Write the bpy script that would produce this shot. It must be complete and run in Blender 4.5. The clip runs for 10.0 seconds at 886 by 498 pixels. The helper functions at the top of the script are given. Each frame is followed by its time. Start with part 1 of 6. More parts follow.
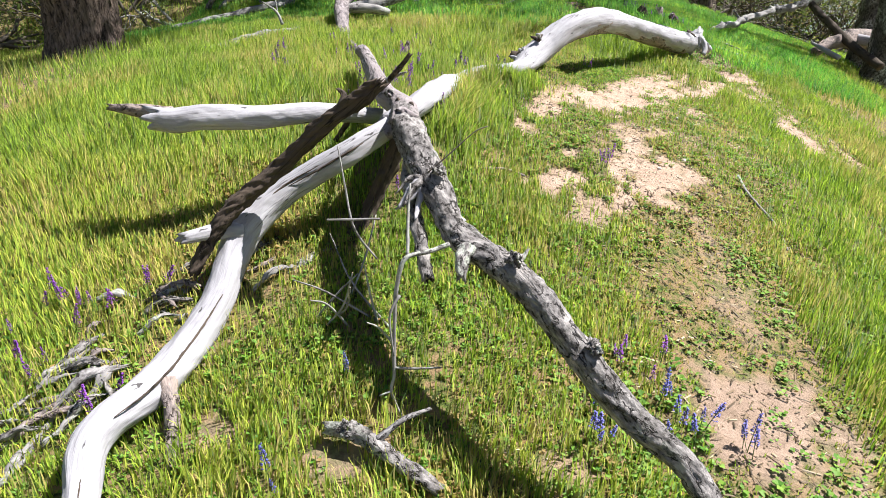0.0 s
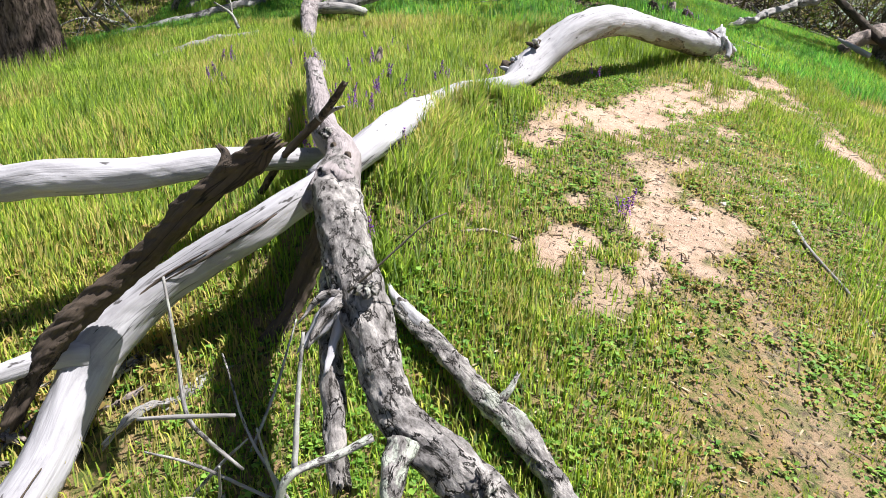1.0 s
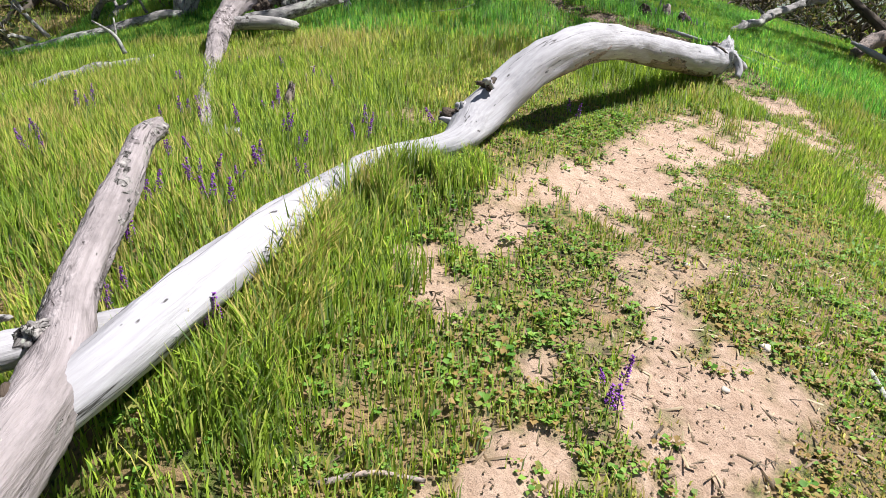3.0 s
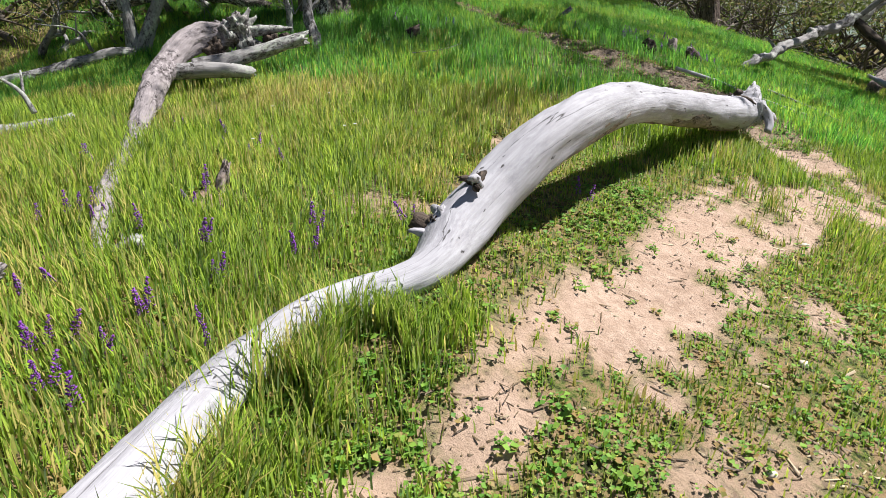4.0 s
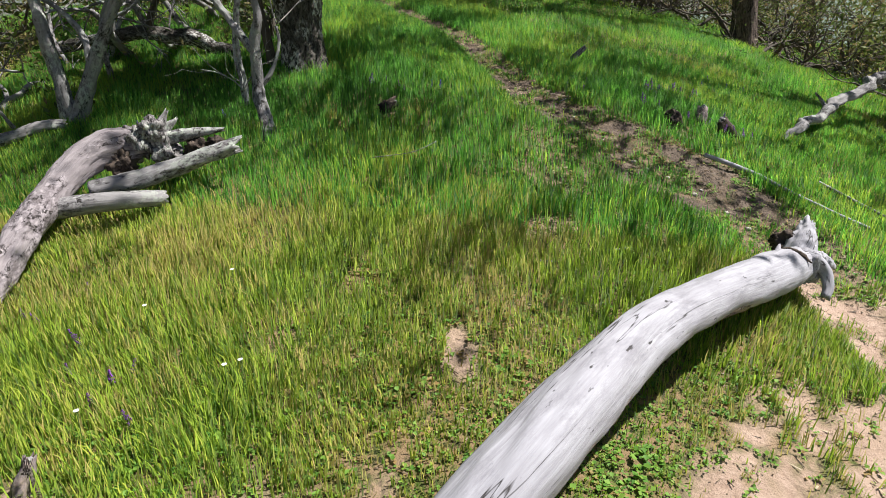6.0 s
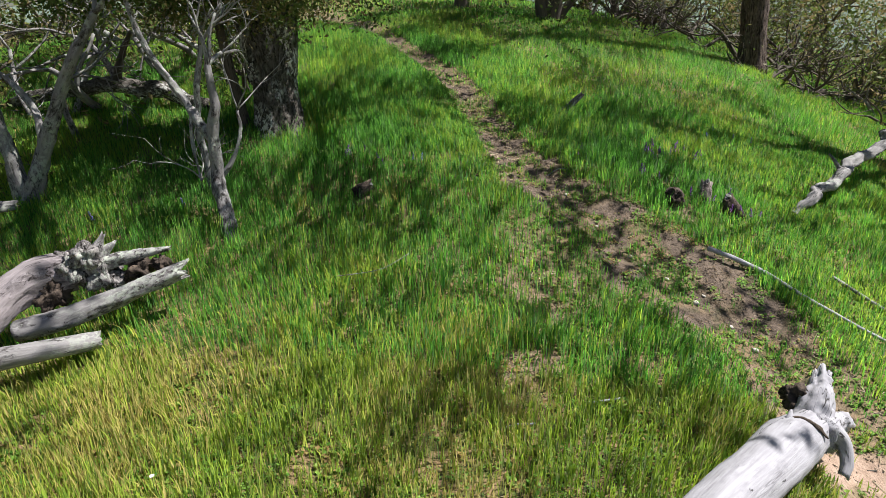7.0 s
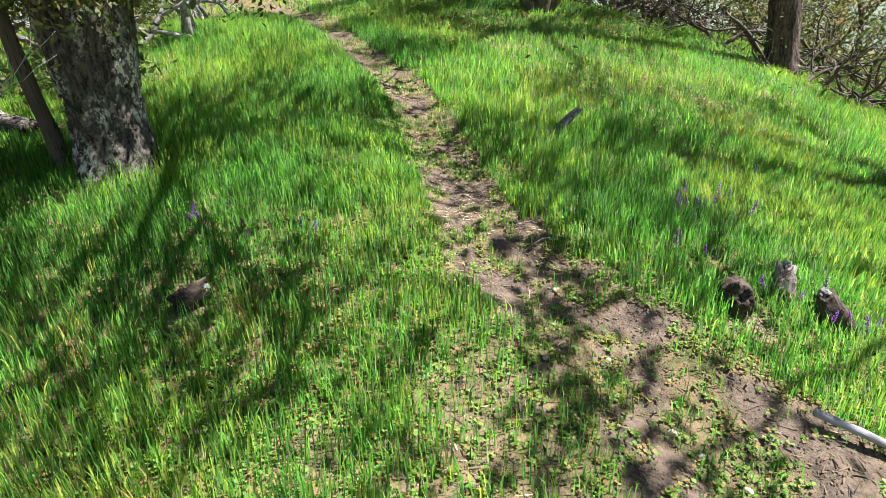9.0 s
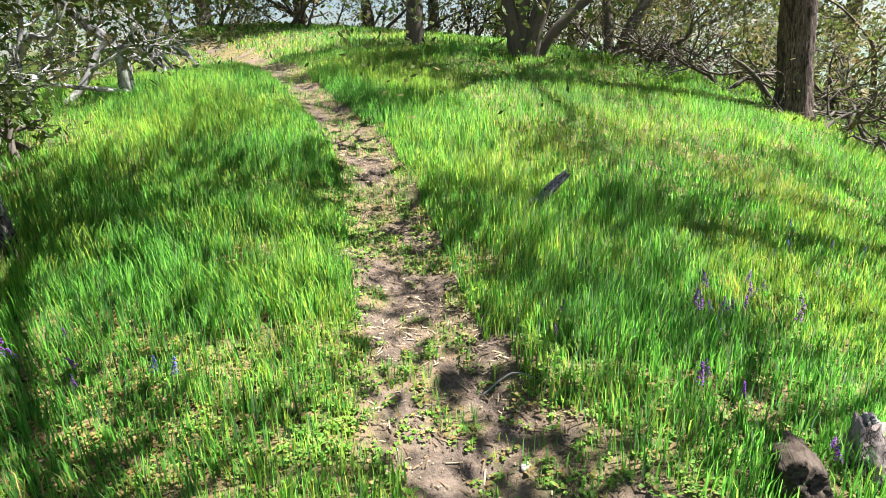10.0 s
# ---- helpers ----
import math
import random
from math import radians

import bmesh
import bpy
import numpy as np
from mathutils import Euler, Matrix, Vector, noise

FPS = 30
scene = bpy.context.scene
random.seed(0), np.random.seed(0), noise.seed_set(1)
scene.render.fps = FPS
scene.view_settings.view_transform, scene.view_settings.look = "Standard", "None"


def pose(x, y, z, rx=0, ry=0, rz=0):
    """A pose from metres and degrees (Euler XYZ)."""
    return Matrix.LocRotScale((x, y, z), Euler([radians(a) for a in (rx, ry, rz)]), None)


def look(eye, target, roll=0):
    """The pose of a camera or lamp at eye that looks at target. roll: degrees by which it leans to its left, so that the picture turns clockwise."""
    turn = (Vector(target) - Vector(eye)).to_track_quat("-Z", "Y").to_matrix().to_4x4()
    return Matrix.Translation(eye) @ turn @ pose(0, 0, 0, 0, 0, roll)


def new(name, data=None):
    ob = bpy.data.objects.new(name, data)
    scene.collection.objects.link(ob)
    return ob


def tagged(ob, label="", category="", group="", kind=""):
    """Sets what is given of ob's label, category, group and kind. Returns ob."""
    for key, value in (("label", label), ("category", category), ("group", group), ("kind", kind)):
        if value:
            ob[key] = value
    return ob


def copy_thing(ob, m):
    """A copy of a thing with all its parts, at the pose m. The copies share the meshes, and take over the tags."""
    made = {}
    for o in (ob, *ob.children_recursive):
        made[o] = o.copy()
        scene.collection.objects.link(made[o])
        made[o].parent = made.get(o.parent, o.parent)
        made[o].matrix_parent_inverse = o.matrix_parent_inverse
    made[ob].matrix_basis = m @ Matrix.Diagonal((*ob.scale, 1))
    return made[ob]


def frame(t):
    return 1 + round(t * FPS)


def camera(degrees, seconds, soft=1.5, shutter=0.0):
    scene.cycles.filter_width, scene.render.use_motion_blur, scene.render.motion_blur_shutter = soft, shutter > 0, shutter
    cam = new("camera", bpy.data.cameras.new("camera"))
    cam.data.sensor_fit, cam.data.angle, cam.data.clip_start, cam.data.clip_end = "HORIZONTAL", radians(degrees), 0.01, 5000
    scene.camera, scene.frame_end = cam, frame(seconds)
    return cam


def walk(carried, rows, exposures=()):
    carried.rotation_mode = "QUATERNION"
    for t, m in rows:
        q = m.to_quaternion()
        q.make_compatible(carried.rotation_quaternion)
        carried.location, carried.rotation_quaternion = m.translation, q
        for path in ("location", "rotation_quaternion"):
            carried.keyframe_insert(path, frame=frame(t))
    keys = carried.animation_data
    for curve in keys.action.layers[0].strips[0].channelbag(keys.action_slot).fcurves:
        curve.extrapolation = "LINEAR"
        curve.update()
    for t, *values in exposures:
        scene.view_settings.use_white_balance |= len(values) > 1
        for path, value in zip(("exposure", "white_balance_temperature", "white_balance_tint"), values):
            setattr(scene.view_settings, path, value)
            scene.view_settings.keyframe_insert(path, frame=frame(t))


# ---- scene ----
cam = camera(78.2, 10.0, soft=0.5)
PATH = [
    (0, (0.033, 0.017, 1.611), (0.024, 1.89, 0.91), 0.7),
    (0.5, (0.147, 0.55, 1.651), (0.126, 2.422, 0.948), 0.1),
    (1, (0.22, 1.073, 1.715), (0.202, 2.941, 0.999), 0.1),
    (1.5, (0.318, 1.515, 1.701), (0.316, 3.385, 0.992), -0.2),
    (2, (0.425, 1.847, 1.675), (0.437, 3.717, 0.966), -0.6),
    (2.5, (0.521, 2.142, 1.681), (0.528, 4.012, 0.972), -0.9),
    (3, (0.616, 2.441, 1.956), (0.624, 4.301, 1.221), -0.7),
    (3.2, (0.653, 2.601, 2.041), (0.654, 4.47, 1.33), -1.3),
    (4.3, (0.758, 3.704, 2.315), (0.8, 5.584, 1.634), -0.7),
    (4.5, (0.807, 3.859, 2.439), (0.845, 5.734, 1.745), -0.8),
    (5, (0.936, 4.216, 2.718), (0.961, 6.085, 2.006), -0.9),
    (5.2, (0.983, 4.341, 2.815), (0.995, 6.206, 2.093), -0.8),
    (6.3, (1.251, 5.066, 3.318), (1.205, 6.92, 2.569), -0.8),
    (6.5, (1.295, 5.227, 3.522), (1.247, 7.077, 2.763), -0.9),
    (7, (1.409, 5.624, 3.852), (1.355, 7.467, 3.078), -0.9),
    (7.5, (1.507, 6.215, 3.92), (1.454, 8.057, 3.144), -0.9),
    (8, (1.606, 6.809, 3.885), (1.563, 8.65, 3.105), -0.9),
    (8.5, (1.72, 7.357, 3.817), (1.685, 9.196, 3.032), -0.8),
    (9, (1.879, 7.991, 3.723), (1.85, 9.833, 2.943), -0.8),
    (9.5, (2.048, 8.594, 3.709), (2.018, 10.439, 2.938), -0.8),
    (10, (2.244, 9.124, 3.743), (2.199, 11.018, 3.102), -1.7),
]
walk(cam, [(t, look(eye, target, roll)) for t, eye, target, roll in PATH],
     exposures=[(0, 1.1), (1, 1.05), (2, 0.93), (4.5, 0.7), (6.5, 0.62), (7.0, 0.66), (7.5, 0.92), (8.5, 1.27), (9.5, 1.65), (10, 1.78)])

# ---- light ----
SUN_AZ = 1.36            # radians from +y towards +x
SUN_EL = radians(59)
world = bpy.data.worlds.new("sky")
scene.world = world
world.use_nodes = True
wn = world.node_tree.nodes
sky = wn.new("ShaderNodeTexSky")
sky.sky_type = "NISHITA"
sky.sun_disc = False
sky.sun_elevation = SUN_EL
sky.sun_rotation = SUN_AZ
world.node_tree.links.new(sky.outputs[0], wn["Background"].inputs[0])
wn["Background"].inputs[1].default_value = 0.042
sun = new("sun", bpy.data.lights.new("sun", "SUN"))
sun.data.energy, sun.data.angle, sun.data.color = 5.2, radians(0.55), (1.0, 0.965, 0.91)
SUN_DIR = Vector((math.sin(SUN_AZ) * math.cos(SUN_EL), math.cos(SUN_AZ) * math.cos(SUN_EL), math.sin(SUN_EL)))
sun.matrix_world = look(Vector((0, 0, 30)), Vector((0, 0, 30)) - SUN_DIR)

rng = np.random.default_rng(7)


# ---- materials ----
def material(name, rough=0.8):
    m = bpy.data.materials.new(name)
    m.use_nodes = True
    nt = m.node_tree
    b = nt.nodes["Principled BSDF"]
    b.inputs["Roughness"].default_value = rough
    b.inputs["Specular IOR Level"].default_value = 0.25
    return m, nt, b


def node(nt, kind, **values):
    n = nt.nodes.new(kind)
    for key, v in values.items():
        n.inputs[key.replace("_", " ")].default_value = v
    return n


def ramp(nt, source, stops):
    r = nt.nodes.new("ShaderNodeValToRGB")
    e = r.color_ramp.elements
    while len(e) < len(stops):
        e.new(0.5)
    for el, (p, c) in zip(e, stops):
        el.position, el.color = p, (*c, 1)
    nt.links.new(source, r.inputs[0])
    return r.outputs[0]


def mix(nt, fac, a, b, mode="MIX"):
    n = nt.nodes.new("ShaderNodeMix")
    n.data_type, n.blend_type = "RGBA", mode
    for sock, v in ((n.inputs[0], fac), (n.inputs[6], a), (n.inputs[7], b)):
        if isinstance(v, (int, float)):
            sock.default_value = v
        elif isinstance(v, tuple):
            sock.default_value = (*v, 1)
        else:
            nt.links.new(v, sock)
    return n.outputs[2]


def mapped(nt, source, scale):
    n = nt.nodes.new("ShaderNodeMapping")
    n.inputs["Scale"].default_value = scale
    nt.links.new(source, n.inputs["Vector"])
    return n.outputs[0]


def noise_tex(nt, vec, scale, detail=4.0, rough=0.6):
    n = node(nt, "ShaderNodeTexNoise", Scale=scale, Detail=detail, Roughness=rough)
    nt.links.new(vec, n.inputs["Vector"])
    return n.outputs["Fac"]


def bump(nt, b, height, strength, distance):
    n = node(nt, "ShaderNodeBump", Strength=strength, Distance=distance)
    nt.links.new(height, n.inputs["Height"])
    nt.links.new(n.outputs[0], b.inputs["Normal"])


def attr(nt, name):
    n = nt.nodes.new("ShaderNodeAttribute")
    n.attribute_name = name
    return n


def wood_material(name, light, mid, dark, bark=0.0, lichen=0.0, relief=0.004, crust=(0.42, 0.45, 0.4), tall=1.0):
    """Weathered timber: grain runs along the limb, cracks, patches of bark plates and lichen."""
    m, nt, b = material(name, 0.85)
    g = attr(nt, "grain").outputs["Vector"]
    fine = noise_tex(nt, mapped(nt, g, (60, 60, 3.5)), 1.0, 5, 0.65)
    patch = noise_tex(nt, mapped(nt, g, (6, 6, 2.2)), 1.0, 4, 0.6)
    crack_n = noise_tex(nt, mapped(nt, g, (9, 9, 0.45)), 1.0, 4, 0.55)
    hole_n = noise_tex(nt, mapped(nt, g, (24, 24, 9)), 1.0, 3, 0.6)
    base = mix(nt, ramp(nt, fine, [(0.3, (0, 0, 0)), (0.7, (1, 1, 1))]), mid, light)
    base = mix(nt, ramp(nt, patch, [(0.42, (0, 0, 0)), (0.68, (0.75, 0.75, 0.75))]), base, mid)
    stain = noise_tex(nt, mapped(nt, g, (9, 9, 3.2)), 1.0, 7, 0.75)
    base = mix(nt, ramp(nt, stain, [(0.5, (0, 0, 0)), (0.64, (0.5, 0.5, 0.5))]), base, (mid[0] * 0.62, mid[1] * 0.61, mid[2] * 0.62))
    crack = ramp(nt, crack_n, [(0.492, (0, 0, 0)), (0.498, (1, 1, 1)), (0.501, (1, 1, 1)), (0.507, (0, 0, 0))])
    gate = ramp(nt, noise_tex(nt, mapped(nt, g, (5, 5, 0.8)), 1.0, 2, 0.5), [(0.5, (0, 0, 0)), (0.56, (1, 1, 1))])
    crack = mix(nt, 1.0, crack, gate, "MULTIPLY")
    col = mix(nt, crack, base, dark)
    col = mix(nt, ramp(nt, hole_n, [(0.675, (0, 0, 0)), (0.715, (0.9, 0.9, 0.9))]), col, dark)
    height = fine
    if bark:
        wob = mix(nt, 0.55, mapped(nt, g, (13, 13, 7.5 * tall)), noise_col(nt, mapped(nt, g, (30, 30, 14))), "ADD")
        rift = noise_tex(nt, wob, 1.0, 5, 0.62)
        gaps = ramp(nt, rift, [(0.47, (1, 1, 1)), (0.486, (0, 0, 0)), (0.502, (0, 0, 0)), (0.514, (1, 1, 1))])
        flakes = noise_tex(nt, mapped(nt, g, (30, 30, 17 * tall)), 1.0, 9, 0.74)
        some = ramp(nt, noise_tex(nt, mapped(nt, g, (16, 16, 7)), 1.0, 3, 0.6), [(0.38, (0, 0, 0)), (0.48, (1, 1, 1))])
        gaps = mix(nt, some, (1, 1, 1), gaps)
        sel = ramp(nt, noise_tex(nt, mapped(nt, g, (5, 5, 1.7)), 1.0, 5, 0.65), [(0.66 - bark * 0.35, (0, 0, 0)), (0.70 - bark * 0.35, (1, 1, 1))])
        skin = ramp(nt, flakes, [(0.37, dark), (0.43, (mid[0] * 0.62, mid[1] * 0.6, mid[2] * 0.6)), (0.5, (mid[0] * 0.9, mid[1] * 0.9, mid[2] * 0.92)), (0.6, light)])
        barkcol = mix(nt, gaps, dark, skin)
        col = mix(nt, sel, col, barkcol)
        height = mix(nt, sel, fine, mix(nt, 0.5, flakes, gaps))
    if lichen:
        sp = noise_tex(nt, mapped(nt, g, (25, 25, 19)), 1.0, 6, 0.75)
        area = noise_tex(nt, mapped(nt, g, (3, 3, 2)), 1.0, 2, 0.5)
        f = mix(nt, 1.0, ramp(nt, sp, [(0.49, (0, 0, 0)), (0.55, (1, 1, 1))]), ramp(nt, area, [(0.55 - lichen * 0.2, (0, 0, 0)), (0.7 - lichen * 0.2, (1, 1, 1))]), "MULTIPLY")
        col = mix(nt, f, col, crust)
    nt.links.new(col, b.inputs["Base Color"])
    bump(nt, b, height, 0.85, relief)
    return m


def noise_col(nt, vec):
    n = node(nt, "ShaderNodeTexNoise", Scale=1.0, Detail=3.0)
    nt.links.new(vec, n.inputs["Vector"])
    return n.outputs["Color"]


def leaf_material(name, a, b_, dry, dry_amount, translucent=0.4, patch=0.5, rise=0.0):
    """Leaves and blades: each island its own tone, patches of the dry colour over the ground, light coming through."""
    m, nt, b = material(name, 0.55)
    geo = nt.nodes.new("ShaderNodeNewGeometry")
    one = geo.outputs["Random Per Island"]
    col = mix(nt, one, a, b_)
    drift = noise_tex(nt, geo.outputs["Position"], patch, 3, 0.6)
    white = nt.nodes.new("ShaderNodeTexWhiteNoise")
    white.noise_dimensions = "1D"
    nt.links.new(one, white.inputs["W"])
    add = nt.nodes.new("ShaderNodeMath")
    add.operation = "MULTIPLY_ADD"
    nt.links.new(white.outputs["Value"], add.inputs[0])
    add.inputs[1].default_value = 0.42
    nt.links.new(drift, add.inputs[2])
    f = ramp(nt, add.outputs[0], [(0.86 - dry_amount * 0.3, (0, 0, 0)), (0.96 - dry_amount * 0.3, (1, 1, 1))])
    col = mix(nt, f, col, dry)
    nt.links.new(col, b.inputs["Base Color"])
    if rise:
        # shading normals are bent upwards to brighten the blades, whose faces stay flat
        up = nt.nodes.new("ShaderNodeMix")
        up.data_type = "VECTOR"
        up.inputs[0].default_value = rise
        nt.links.new(geo.outputs["Normal"], up.inputs[4])
        up.inputs[5].default_value = (0, 0, 1)
        norm = nt.nodes.new("ShaderNodeVectorMath")
        norm.operation = "NORMALIZE"
        nt.links.new(up.outputs[1], norm.inputs[0])
        nt.links.new(norm.outputs[0], b.inputs["Normal"])
    tr = nt.nodes.new("ShaderNodeBsdfTranslucent")
    nt.links.new(col, tr.inputs["Color"])
    ms = nt.nodes.new("ShaderNodeMixShader")
    ms.inputs[0].default_value = translucent
    nt.links.new(b.outputs[0], ms.inputs[1])
    nt.links.new(tr.outputs[0], ms.inputs[2])
    nt.links.new(ms.outputs[0], nt.nodes["Material Output"].inputs[0])
    return m


def soil_material():
    m, nt, b = material("soil", 0.95)
    pos = nt.nodes.new("ShaderNodeNewGeometry").outputs["Position"]
    bare = attr(nt, "bare").outputs["Fac"]
    grit = noise_tex(nt, pos, 55, 6, 0.7)
    clod = noise_tex(nt, pos, 9, 5, 0.65)
    broad = noise_tex(nt, pos, 1.3, 3, 0.5)
    trod = attr(nt, "trod").outputs["Fac"]
    lump = noise_tex(nt, pos, 24, 6, 0.7)
    sand = mix(nt, ramp(nt, mix(nt, 0.5, clod, lump), [(0.36, (0, 0, 0)), (0.62, (1, 1, 1))]), (0.30, 0.205, 0.15), (0.50, 0.37, 0.295))
    sand = mix(nt, ramp(nt, grit, [(0.3, (0.7, 0.7, 0.7)), (0.38, (0, 0, 0))]), sand, (0.27, 0.185, 0.12))
    sand = mix(nt, ramp(nt, broad, [(0.4, (0, 0, 0)), (0.7, (0.6, 0.6, 0.6))]), sand, (0.38, 0.265, 0.20))
    sand = mix(nt, trod, sand, mix(nt, ramp(nt, mix(nt, 0.5, grit, clod), [(0.38, (0, 0, 0)), (0.62, (1, 1, 1))]), (0.066, 0.051, 0.041), (0.215, 0.163, 0.128)))
    turf = mix(nt, grit, (0.04, 0.07, 0.012), (0.13, 0.165, 0.035))
    turf = mix(nt, ramp(nt, mix(nt, 0.55, clod, lump), [(0.44, (0, 0, 0)), (0.54, (1, 1, 1))]), turf, (0.24, 0.165, 0.09))
    # near-black blotches paint the shade in gaps between blades into the turf
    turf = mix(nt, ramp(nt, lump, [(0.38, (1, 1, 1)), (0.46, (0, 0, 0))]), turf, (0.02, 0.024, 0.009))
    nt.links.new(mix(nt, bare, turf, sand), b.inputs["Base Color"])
    bump(nt, b, mix(nt, 0.6, grit, mix(nt, 0.6, clod, lump)), 1.0, 0.026)
    return m


def plain(name, a, b_, scale=14, rough=0.8, relief=0.0):
    m, nt, b = material(name, rough)
    pos = nt.nodes.new("ShaderNodeNewGeometry").outputs["Position"]
    n = noise_tex(nt, pos, scale, 5, 0.65)
    nt.links.new(mix(nt, n, a, b_), b.inputs["Base Color"])
    if relief:
        bump(nt, b, n, 0.6, relief)
    return m


SILVER = wood_material("silver_wood", (0.48, 0.475, 0.52), (0.31, 0.303, 0.335), (0.04, 0.036, 0.036), relief=0.005)
GREY_BARK = wood_material("grey_bark", (0.37, 0.345, 0.34), (0.215, 0.202, 0.20), (0.018, 0.016, 0.015), bark=0.86, lichen=0.18, relief=0.02)
PINK_BARK = wood_material("peeling_bark", (0.38, 0.30, 0.27), (0.265, 0.225, 0.215), (0.035, 0.027, 0.023), bark=0.6, relief=0.015)
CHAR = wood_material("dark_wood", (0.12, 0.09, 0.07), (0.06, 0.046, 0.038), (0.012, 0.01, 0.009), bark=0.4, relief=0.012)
OAK_BARK = wood_material("oak_bark", (0.17, 0.155, 0.14), (0.095, 0.085, 0.075), (0.012, 0.01, 0.009), bark=1.0, lichen=0.6, relief=0.02, crust=(0.66, 0.66, 0.63))
PINE_BARK = wood_material("pine_bark", (0.21, 0.16, 0.135), (0.13, 0.098, 0.082), (0.016, 0.011, 0.01), bark=1.0, relief=0.04, tall=0.3)
FIBRE = wood_material("fibrous_wood", (0.37, 0.33, 0.345), (0.225, 0.198, 0.207), (0.03, 0.025, 0.024), bark=0.4, relief=0.012)
DEAD_TWIG = wood_material("dead_twig", (0.38, 0.365, 0.37), (0.21, 0.2, 0.203), (0.03, 0.026, 0.025), bark=0.5, lichen=0.5, relief=0.005)
TWIG_DARK = wood_material("dark_twig", (0.14, 0.12, 0.10), (0.085, 0.072, 0.06), (0.02, 0.017, 0.015), relief=0.002)
GRASS = leaf_material("grass_blade", (0.09, 0.20, 0.022), (0.49, 0.68, 0.070), (0.64, 0.56, 0.17), 0.31, 0.5, 0.9, rise=0.75)
# lime dry colour and deep green low tone paint in sunlit and shaded grass
LUSH = leaf_material("lush_grass_blade", (0.025, 0.165, 0.02), (0.275, 0.70, 0.09), (0.48, 0.68, 0.08), 0.30, 0.55, 0.5, rise=0.85)
STRAW = leaf_material("straw_blade", (0.42, 0.55, 0.06), (0.62, 0.66, 0.10), (0.64, 0.52, 0.18), 0.36, 0.45, 0.9, rise=0.75)
WEED = leaf_material("weed_leaf", (0.085, 0.23, 0.035), (0.27, 0.45, 0.075), (0.36, 0.25, 0.10), 0.36, 0.35, 0.8)
OAK_LEAF = leaf_material("oak_leaf", (0.05, 0.09, 0.02), (0.12, 0.17, 0.04), (0.2, 0.17, 0.07), 0.35, 0.35, 0.4)
BRUSH_LEAF = leaf_material("brush_leaf", (0.06, 0.095, 0.022), (0.19, 0.23, 0.055), (0.28, 0.22, 0.10), 0.42, 0.45, 0.4, rise=0.3)
PURPLE = plain("purple_petal", (0.16, 0.04, 0.36), (0.34, 0.10, 0.50), 60, 0.6)
BLUE = plain("blue_petal", (0.10, 0.10, 0.42), (0.22, 0.22, 0.60), 60, 0.6)
WHITE = plain("white_petal", (0.7, 0.72, 0.78), (0.8, 0.82, 0.85), 60, 0.6)
STEM = plain("flower_stem", (0.07, 0.14, 0.03), (0.14, 0.2, 0.05), 30, 0.6)
STONE = plain("pale_stone", (0.42, 0.38, 0.34), (0.62, 0.57, 0.52), 20, 0.9, 0.004)
SOIL = soil_material()


# ---- mesh helpers ----
def lattice(ix, iy, seed):
    h = (ix * 374761393 + iy * 668265263 + seed * 974711) & 0x7FFFFFFF
    h = ((h ^ (h >> 13)) * 1274126177) & 0x7FFFFFFF
    return ((h ^ (h >> 16)) & 0xFFFF) / 65535.0


def vnoise(x, y, seed=0):
    """Smooth value noise in 0..1 over arrays."""
    x, y = np.asarray(x, float), np.asarray(y, float)
    ix, iy = np.floor(x).astype(np.int64), np.floor(y).astype(np.int64)
    fx, fy = x - ix, y - iy
    fx, fy = fx * fx * (3 - 2 * fx), fy * fy * (3 - 2 * fy)
    a, b = lattice(ix, iy, seed), lattice(ix + 1, iy, seed)
    c, d = lattice(ix, iy + 1, seed), lattice(ix + 1, iy + 1, seed)
    return (a * (1 - fx) + b * fx) * (1 - fy) + (c * (1 - fx) + d * fx) * fy


def fbm(x, y, seed=0, octaves=4):
    total, amp, norm = 0.0, 1.0, 0.0
    for k in range(octaves):
        total = total + amp * vnoise(x * 2 ** k, y * 2 ** k, seed + k * 17)
        norm += amp
        amp *= 0.5
    return total / norm


def tri_mesh(name, verts, tris):
    """A triangle mesh from arrays."""
    me = bpy.data.meshes.new(name)
    verts, tris = np.asarray(verts, np.float32), np.asarray(tris, np.int32)
    me.vertices.add(len(verts))
    me.vertices.foreach_set("co", verts.ravel())
    me.loops.add(tris.size)
    me.loops.foreach_set("vertex_index", tris.ravel())
    me.polygons.add(len(tris))
    me.polygons.foreach_set("loop_start", np.arange(0, tris.size, 3, dtype=np.int32))
    me.polygons.foreach_set("loop_total", np.full(len(tris), 3, np.int32))
    me.update(calc_edges=True)
    return me


def finish(name, me, mat, parent=None, label="", smooth=True):
    me.materials.append(mat)
    if smooth:
        me.polygons.foreach_set("use_smooth", np.ones(len(me.polygons), bool))
    ob = new(name, me)
    if parent is not None:
        ob.parent = parent
    if label:
        ob["label"] = label
    return ob


